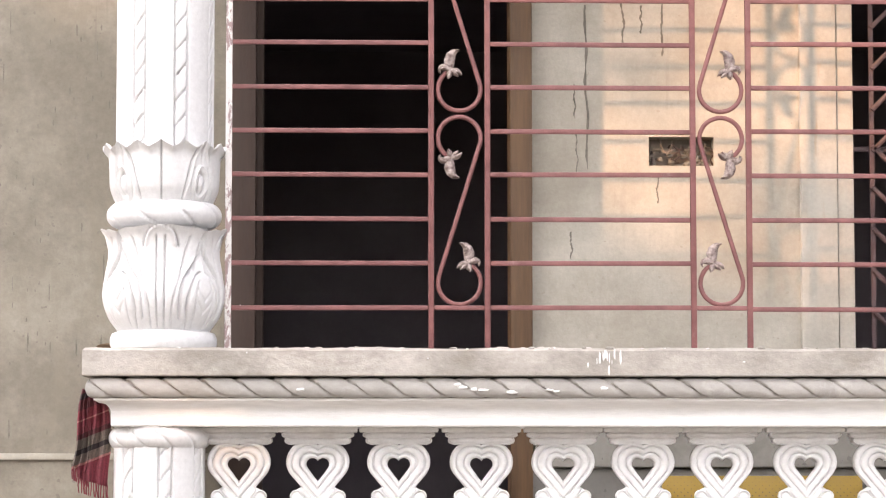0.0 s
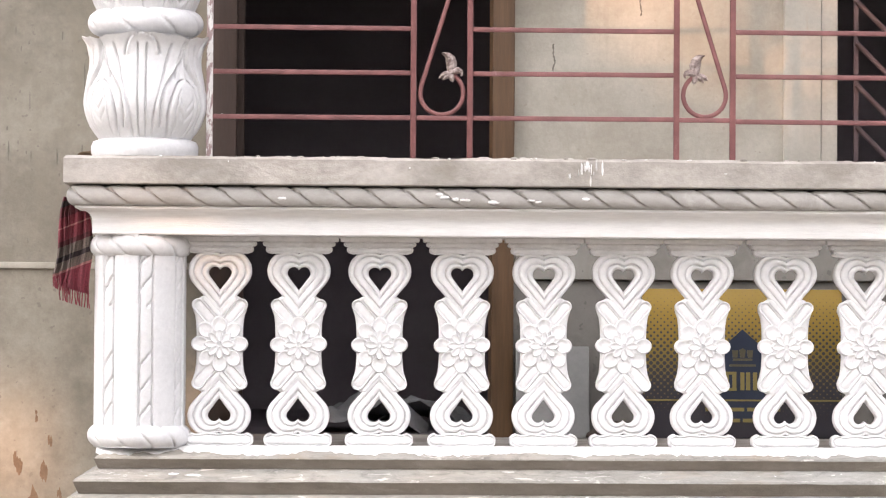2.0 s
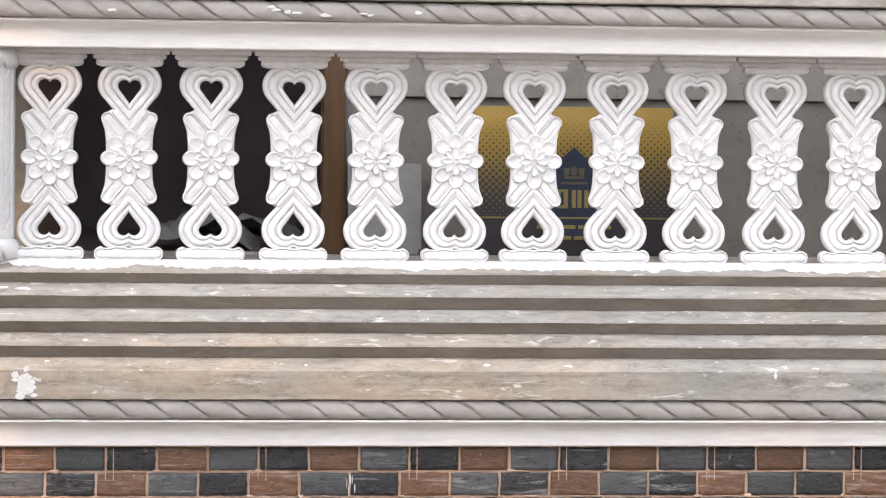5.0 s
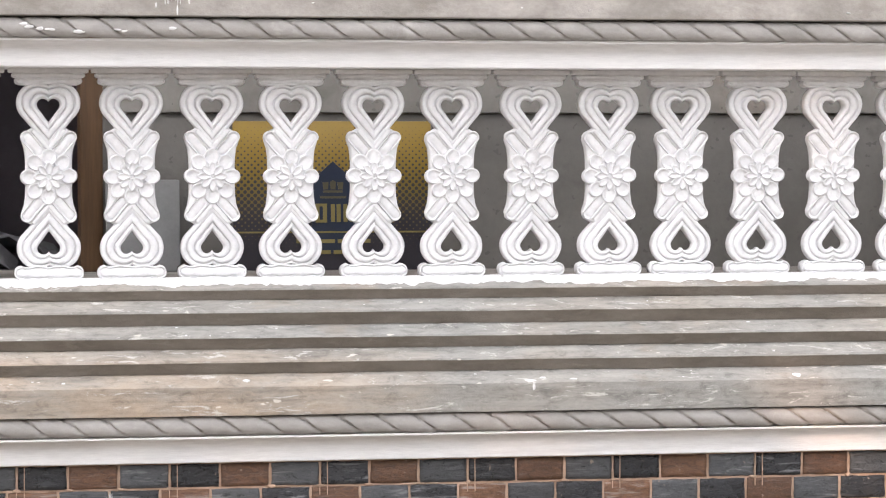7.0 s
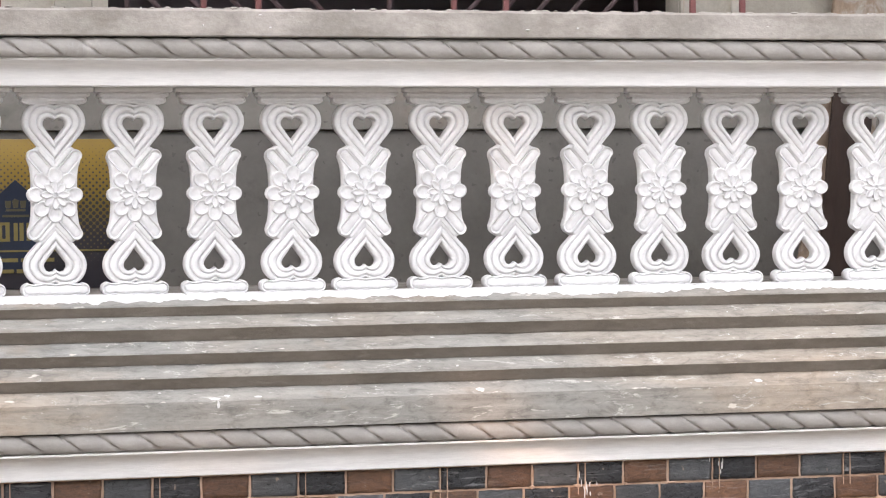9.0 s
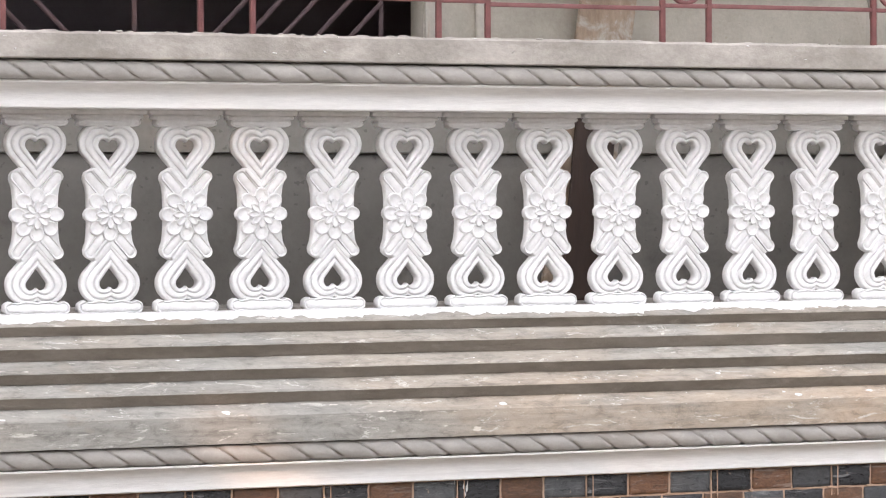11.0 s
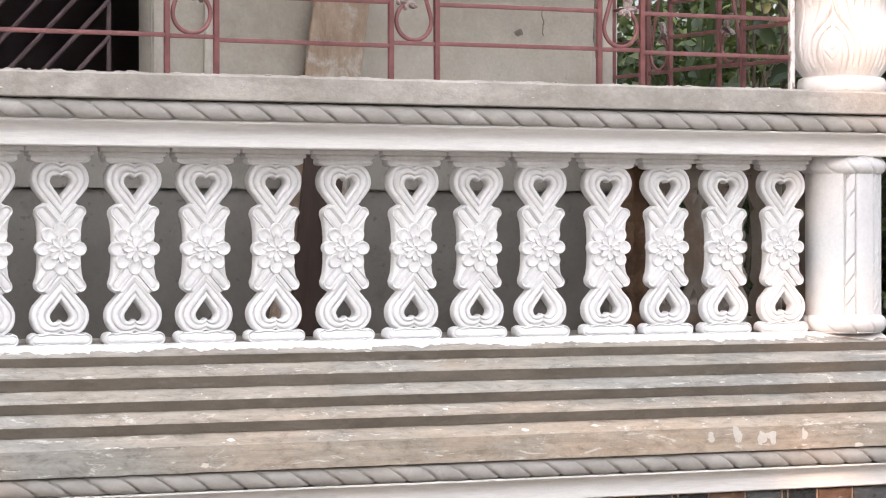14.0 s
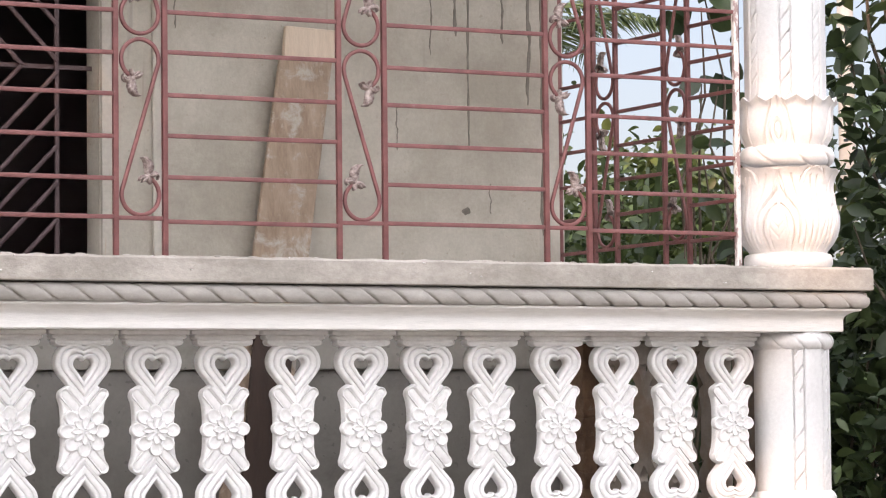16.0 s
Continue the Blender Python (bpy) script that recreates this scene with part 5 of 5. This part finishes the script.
part("mortar", boxed(6.192, 6.346, 1.364, 1.498, FLOOR, 1.766), BRICK, pier)
for course in range(9):
    z = FLOOR + 0.004 + 0.0715 * course
    cut = 6.19 + (0.095 if course % 2 else 0.055)
    for x0, x1 in ((6.186, cut - 0.004), (cut + 0.004, 6.352)):
        bm = boxed(x0, x1, 1.358 + random.uniform(-0.006, 0.006), 1.496, z, z + 0.063)
        bmesh.ops.subdivide_edges(bm, edges=list(bm.edges), cuts=2, use_grid_fill=True)
        for v in bm.verts:
            v.co += noise.noise_vector(v.co * 40) * 0.009
        part("brick", bm, BRICK, pier, angle=50)


# ---- garden ----
def leaves(n, place, size, rng, stretch=2.2, fold=0.15, up=0.2):
    """Many single leaves as one mesh: place(rng) gives a point; each leaf has a folded blade with a pointed tip."""
    rows = ((0.14, 0.20), (0.36, 0.36), (0.60, 0.35), (0.82, 0.19))
    shape = [(0, 0, 0)] + [p for y, w in rows for p in ((-w, y, 0.10 * w / 0.36), (0, y + 0.01, -0.10 * y * y), (w, y, 0.10 * w / 0.36))] + [(0, 1.0, -0.14)]
    faces = [(0, 2, 1), (0, 3, 2)] + [f for r in range(3) for f in ((1 + 3 * r, 2 + 3 * r, 5 + 3 * r, 4 + 3 * r), (2 + 3 * r, 3 + 3 * r, 6 + 3 * r, 5 + 3 * r))] + [(10, 11, 13), (11, 12, 13)]
    verts, polys = [], []
    for k in range(n):
        p = Vector(place(rng))
        s = size * rng.uniform(0.6, 1.25)
        way = Vector((rng.gauss(0, 1), rng.gauss(0, 1), rng.gauss(-0.25, 0.7))).normalized()
        nrm = Vector((rng.gauss(0, 0.8), rng.gauss(0, 0.8), 0.6 + up))
        side = way.cross(nrm)
        side = side.normalized() if side.length > 1e-4 else Vector((1, 0, 0))
        nrm = side.cross(way)
        o = 14 * k
        for x, y, z in shape:
            verts.append(p + side * (x * s * 2 / stretch) + way * (y * s) + nrm * (z * s * fold * 4))
        polys += [tuple(o + i for i in f) for f in faces]
    me = bpy.data.meshes.new("leaves")
    me.from_pydata([tuple(v) for v in verts], [], polys)
    me.polygons.foreach_set("use_smooth", [True] * len(me.polygons))
    return me


def limb(bm, a, b, ra, rb, rng, wiggle=0.06, n=6):
    a, b, loops = Vector(a), Vector(b), []
    ax = (b - a).normalized()
    u = ax.orthogonal().normalized()
    w = ax.cross(u)
    for j in range(n + 1):
        s = j / n
        c = a.lerp(b, s) + (u * rng.uniform(-1, 1) + w * rng.uniform(-1, 1)) * wiggle * (a - b).length * math.sin(math.pi * s) * 0.5
        r = ra + (rb - ra) * s
        loops.append([c + (u * math.cos(2 * math.pi * i / 7) + w * math.sin(2 * math.pi * i / 7)) * r for i in range(7)])
    rings(bm, loops, cap_first=True, cap_last=True)


def shrub(name, label, category, base, height, spread, count, leaf, material, seed, low=0.15, clumps=26, stems=9, fine=2.2):
    rng = random.Random(seed)
    t = thing(name, label, category, at=pose(*base))
    bm, tips = bmesh.new(), []
    limb(bm, (0, 0, -0.05), (0, 0, height * 0.35), 0.025 + height * 0.012, 0.012 + height * 0.006, rng)
    for k in range(clumps):
        a, z = rng.uniform(0, 2 * math.pi), height * (low + (1 - low) * rng.random() ** 0.9)
        r = spread * math.sqrt(rng.random()) * (0.55 + 0.6 * math.sin(math.pi * min(1, (z / height) * 0.85 + 0.1)))
        tip = Vector((r * math.cos(a), r * math.sin(a), z))
        tips.append(tip)
        if k < stems * 3:
            twig = bmesh.new()
            limb(twig, (rng.uniform(-0.03, 0.03), rng.uniform(-0.03, 0.03), max(0, z * rng.uniform(0.2, 0.6))), tip, 0.006 + height * 0.003, 0.004, rng, 0.12)
            part("branch", twig, TRUNK, t)
    part("trunk", bm, TRUNK, t)

    def place(g):
        c = tips[g.randrange(len(tips))]
        q = spread * 0.27
        return c + Vector((g.gauss(0, q), g.gauss(0, q), g.gauss(0, q * 0.9)))

    me = leaves(count, place, leaf, rng, fine)
    me.materials.append(material)
    tagged(part("crown", me, None, t), kind="stuff")
    return t


shrub("tree", "dark broad-leaved young tree beside the veranda", "tree", (9.12, 2.7, 0), 4.6, 0.72, 3000, 0.135, LEAF_DARK, 3, 0.10, 46, 14, 2.9)
shrub("tree", "dark leafy tree standing behind the first", "tree", (10.5, 4.6, 0), 2.9, 0.95, 5200, 0.12, LEAF_DARK, 8, 0.05, 60, 9, 3.0)
shrub("bush", "dense green garden bush beyond the grille", "bush", (8.85, 6.2, 0), 2.55, 0.7, 6500, 0.085, LEAF_FAR, 11, 0.1, 70, 9, 2.8)
shrub("bush", "light green garden bush beyond the grille", "bush", (9.55, 6.6, 0), 2.70, 0.75, 6500, 0.09, LEAF_LIGHT, 12, 0.1, 70, 9, 2.8)
shrub("bush", "yellow-green bush with upright shoots", "bush", (10.15, 6.9, 0), 3.05, 0.55, 4200, 0.10, LEAF_LIGHT, 13, 0.1, 50, 9, 2.8)
shrub("bush", "green bush far back in the garden", "bush", (11.6, 9.5, 0), 2.9, 1.4, 5000, 0.12, LEAF_FAR, 14, 0.05, 60, 9, 2.6)
shrub("bush", "dark green bush behind the light one", "bush", (10.4, 8.6, 0), 2.75, 1.2, 6500, 0.11, LEAF_DARK, 17, 0.05, 70, 9, 2.6)
shrub("bush", "dark green low garden bush near the veranda", "bush", (8.3, 4.6, 0), 2.05, 0.6, 4200, 0.085, LEAF_DARK, 15, 0.05, 50, 9, 2.6)
shrub("bush", "dark dense bush beside the end of the veranda", "bush", (11.3, 4.0, 0), 2.4, 1.0, 5200, 0.14, LEAF_DARK, 23, 0.02, 60, 9, 3.0)
shrub("bush", "dark broad-leaved bush close beside the veranda", "bush", (8.55, 3.0, 0), 2.05, 0.55, 3200, 0.13, LEAF_DARK, 29, 0.02, 46, 9, 3.2)
shrub("sapling", "thin sapling with hanging leaves near the grille", "tree", (8.15, 3.4, 0), 3.6, 0.16, 26, 0.19, LEAF_DARK, 21, 0.5, 12, 5)

# a plant of broad upright blades
agave = thing("agave", "yellow-green plant with broad upright pointed blades", "plant", at=pose(9.45, 6.3, 0))
rng = random.Random(31)
for k in range(9):
    a, lean, tall = 2 * math.pi * k / 9, rng.uniform(0.06, 0.22), rng.uniform(2.5, 3.2)
    bm, loops = bmesh.new(), []
    for j in range(13):
        s = j / 12
        w = 0.012 + 0.05 * math.sin(math.pi * min(1.0, 0.15 + 0.8 * s)) * (1 - s ** 6)
        px, py = math.cos(a) * lean * s * s * 2.2, math.sin(a) * lean * s * s * 2.2
        loops.append([(px - w, py + 0.012, tall * s), (px, py - 0.01, tall * s), (px + w, py + 0.012, tall * s), (px, py + 0.004, tall * s)])
    part("blade", rings(bm, loops, cap_first=True, cap_last=True), LEAF_LIGHT, agave, angle=80)


def palm(base, height, fronds, length, seed):
    rng = random.Random(seed)
    t = thing("palm", "young palm with narrow drooping leaves in the garden", "palm", at=pose(*base))
    bm = bmesh.new()
    limb(bm, (0, 0, -0.05), (0.05, 0, height), 0.09, 0.06, rng, 0.03)
    part("trunk", bm, TRUNK, t)
    for k in range(fronds):
        a, rise = 2 * math.pi * k / fronds + rng.uniform(-0.2, 0.2), rng.uniform(0.5, 1.25)
        pts = []
        for j in range(13):
            s = j / 12
            out, z = length * s * math.cos(rise) * (1 + 0.2 * s), height + length * (math.sin(rise) * s - 0.55 * s * s)
            pts.append(Vector((out * math.cos(a), out * math.sin(a), z)))
        bm = bmesh.new()
        tube(bm, pts, 0.008, 0.006, Vector((-math.sin(a), math.cos(a), 0)))
        for j in range(2, 46):
            s = j / 46
            f = s * 12
            i = min(11, int(f))
            p = pts[i].lerp(pts[i + 1], f - i)
            way = (pts[i + 1] - pts[i]).normalized()
            for hand in (1, -1):
                side = Vector((-math.sin(a), math.cos(a), 0)) * hand
                ln = 0.42 * (1 - 0.6 * abs(s - 0.45) * 2) * rng.uniform(0.8, 1.1)
                dirn = (side * 0.8 + way * 0.7 + Vector((0, 0, rng.uniform(-0.35, 0.05)))).normalized()
                q = p + dirn * ln
                m = p + dirn * ln * 0.45 + Vector((0, 0, 0.02))
                wv = way * 0.011
                vs = [bm.verts.new(v) for v in (p, m - wv, q - Vector((0, 0, 0.06)), m + wv)]
                bm.faces.new((vs[0], vs[1], vs[2], vs[3]))
        part("frond", bm, LEAF_LIGHT if k % 3 == 0 else LEAF_FAR, t, angle=80)
    return t


palm((9.50, 8.2, 0), 3.55, 13, 1.7, 4)
palm((9.2, 9.4, 0), 1.7, 9, 1.3, 6)
pole = thing("pole", "grey concrete pole standing in the garden", "pole", at=pose(10.79, 6.0, 0))
part("shaft", lathe(bmesh.new(), [(0.06, -0.1), (0.045, 7.0)], 14), CONCRETE_POLE, pole)

# unseen trees, added behind the camera to keep the low sun off most of the front
def lane_tree(x, y, height, seed, count=1500):
    rng = random.Random(seed)
    t = thing("lane_tree", "unseen leafy tree added to shade the front", "tree", "trees across the lane", at=pose(x, y, 0))
    bm, tips = bmesh.new(), []
    limb(bm, (0, 0, -0.1), (0.2, 0, height * 0.4), 0.24, 0.15, rng)
    for k in range(60):
        a, z = rng.uniform(0, 2 * math.pi), height * rng.uniform(0.05, 1.0)
        r = 3.2 * math.sqrt(rng.random()) * math.sin(math.pi * min(1, 0.25 + 0.7 * z / height))
        tips.append(Vector((r * math.cos(a), r * math.sin(a), z)))
        if k < 16:
            limb(bm, (0.1, 0, height * rng.uniform(0.2, 0.4)), tips[-1], 0.08, 0.02, rng)
    part("trunk", bm, TRUNK, t)

    def place(g):
        # gaps cut in the crowns place sun patches on the wall, steps and column
        while True:
            p = tips[g.randrange(len(tips))] + Vector((g.gauss(0, 0.6), g.gauss(0, 0.6), g.gauss(0, 0.6)))
            kept = True
            for spot, tall, wide, left in ((Vector((1.85, YB, 2.95)), 0.50, 0.66, 0.12), (Vector((6.3, YF, 2.0)), 1.6, 0.42, 0.4), (Vector((-0.1, YF - 0.3, 0.36)), 0.48, 1.7, 0.22), (Vector((-0.5, YB, 0.80)), 0.70, 0.6, 0.1), (Vector((4.4, YF - 0.3, 0.36)), 0.48, 1.3, 0.3), (Vector((-0.75, YB, 3.62)), 0.30, 0.5, 0.1)):
                q = p + Vector((x, y, 0)) - spot
                off = q - to_sun * q.dot(to_sun)
                if abs(off.z) < tall and abs(off.x * 0.766 - off.y * 0.643) < wide and g.random() > left:
                    kept = False
            if kept:
                return p

    me = leaves(count, place, 0.5, rng, 1.8)
    me.materials.append(LEAF_FAR)
    tagged(part("crown", me, None, t), kind="stuff")


for k in range(6):
    lane_tree(-10.5 + 2.6 * (k - 2.5) * 0.766, -17.5 - 2.6 * (k - 2.5) * 0.643 + (k % 2), 13.5 + (k % 3) * 0.8, 40 + k, 2600)
for k in range(7):
    lane_tree(1 + 4.2 * k, -20 - (k % 2), 5.2 + (k % 3) * 0.5, 60 + k, 1300)

# ---- tiles on the plinth ----
COLOURS = (BLACK_TILE, RUST_TILE, SLATE)


def tile_mesh(material, length, height, seed):
    """A riven tile with a wavy face and chipped edges."""
    rnd, n, m = random.Random(seed), 7, 4
    bm, loops = bmesh.new(), []
    edge = []
    x0, x1, z0, z1 = 0.0038, length - 0.0038, 0.0034, height - 0.0034
    edge += [(x0 + (x1 - x0) * i / n, z0) for i in range(n)] + [(x1, z0 + (z1 - z0) * i / m) for i in range(m)]
    edge += [(x1 - (x1 - x0) * i / n, z1) for i in range(n)] + [(x0, z1 - (z1 - z0) * i / m) for i in range(m)]
    edge = [(x + rnd.uniform(-1, 1) * 0.0011, z + rnd.uniform(-1, 1) * 0.0011) for x, z in edge]
    cx, cz = length / 2, height / 2
    tilt, lean = rnd.uniform(-0.02, 0.02), rnd.uniform(-0.03, 0.03)
    for inset, y in ((0.0, 0.004), (0.0, -0.0065), (0.0022, -0.0092), (0.012, -0.0102), (0.026, -0.0102)):
        loop = []
        for x, z in edge:
            q = Vector((x - cx, 0, z - cz))
            q.x -= math.copysign(min(inset, abs(q.x)), q.x)
            q.z -= math.copysign(min(inset, abs(q.z)), q.z)
            wave = 0.0 if y > 0 else 0.0022 * noise.noise(Vector((q.x * 45 + seed, q.z * 45, seed * 1.7))) + tilt * q.x + lean * q.z
            loop.append((q.x + cx, y - wave, q.z + cz))
        loops.append(loop)
    return mesh_of(rings(bm, loops, cap_first=True, cap_last=True), material, angle=60)


core = bpy.data.objects["core"]
TILE, ROW, TOP = 0.1459, 0.0735, 0.622
tiles = {(c, s): tile_mesh(COLOURS[c], TILE, ROW, 10 * c + s) for c in range(3) for s in range(4)}
for row, (start, phase) in enumerate(((0.179, 0), (0.151, 1), (0.165, 2), (0.178, 0))):
    z = TOP - ROW * (row + 1)
    for i in range(-5, 44):
        x = start + TILE * i
        part("tile", tiles[((i + phase) % 3, random.randrange(4))], None, core, at=pose(x, YF - 0.2112, z))
rest = bmesh.new()
for row in range(4, 8):
    for i in range(-5, 44):
        x, z = 0.14 + 0.04 * (row % 2) + TILE * i, TOP - ROW * (row + 1)
        box(rest, x + 0.003, x + TILE - 0.003, YF - 0.224, YF - 0.216, z + 0.003, z + ROW - 0.003)
tagged(part("tile_rows", rest, SLATE, core), kind="stuff")

# lumps of grout at the joints and pale seams between the sheets of tiles
bm = bmesh.new()
rnd = random.Random(77)
for row, start in enumerate((0.179, 0.151, 0.165)):
    for i in range(-5, 44):
        x, z = start + TILE * i, TOP - ROW * (row + 1)
        if rnd.random() < 0.75:
            blob(bm, Vector((x + rnd.gauss(0, 0.004), YF - 0.2195, z + 0.0015)), out, rnd.uniform(0.006, 0.015), rnd.uniform(0.003, 0.0065), rnd.uniform(0, 50), 0.0045)
        if rnd.random() < 0.4:
            blob(bm, Vector((x + rnd.uniform(0.02, 0.12), YF - 0.220, z + 0.001)), out, rnd.uniform(0.008, 0.03), rnd.uniform(0.0015, 0.003), rnd.uniform(0, 50), 0.003)
tagged(part("grout_lump", bm, GROUT, core, "sandy lumps of grout"), kind="stuff")
bm = bmesh.new()
for i in range(-5, 44):
    if i % 3 == 0:
        x = 0.179 + TILE * i
        for shift in (-0.001, 0.0215):
            box(bm, x + shift - 0.0011, x + shift + 0.0011, YF - 0.2245, YF - 0.2165, TOP - ROW * 1.35, TOP)
tagged(part("tile_seam", bm, GROUT, core, "pale seam lines between sheets of tiles"), kind="stuff")
bm = bmesh.new()
for x0, z0, count, wide in ((3.272, 0.545, 13, 0.012), (3.71, 0.596, 7, 0.02), (0.883, 0.505, 10, 0.008)):
    # splashes of white paint across the tiles
    for k in range(count):
        blob(bm, Vector((x0 + rnd.gauss(0, wide), YF - 0.2235 - 0.00003 * k, z0 + rnd.gauss(0, 0.016))), out, rnd.uniform(0.0008, 0.0022), rnd.uniform(0.004, 0.016), rnd.uniform(0, 50), 0.0006)
tagged(part("paint_splash", bm, SPLASH, core, "white paint splashed on the tiles"), kind="stuff")
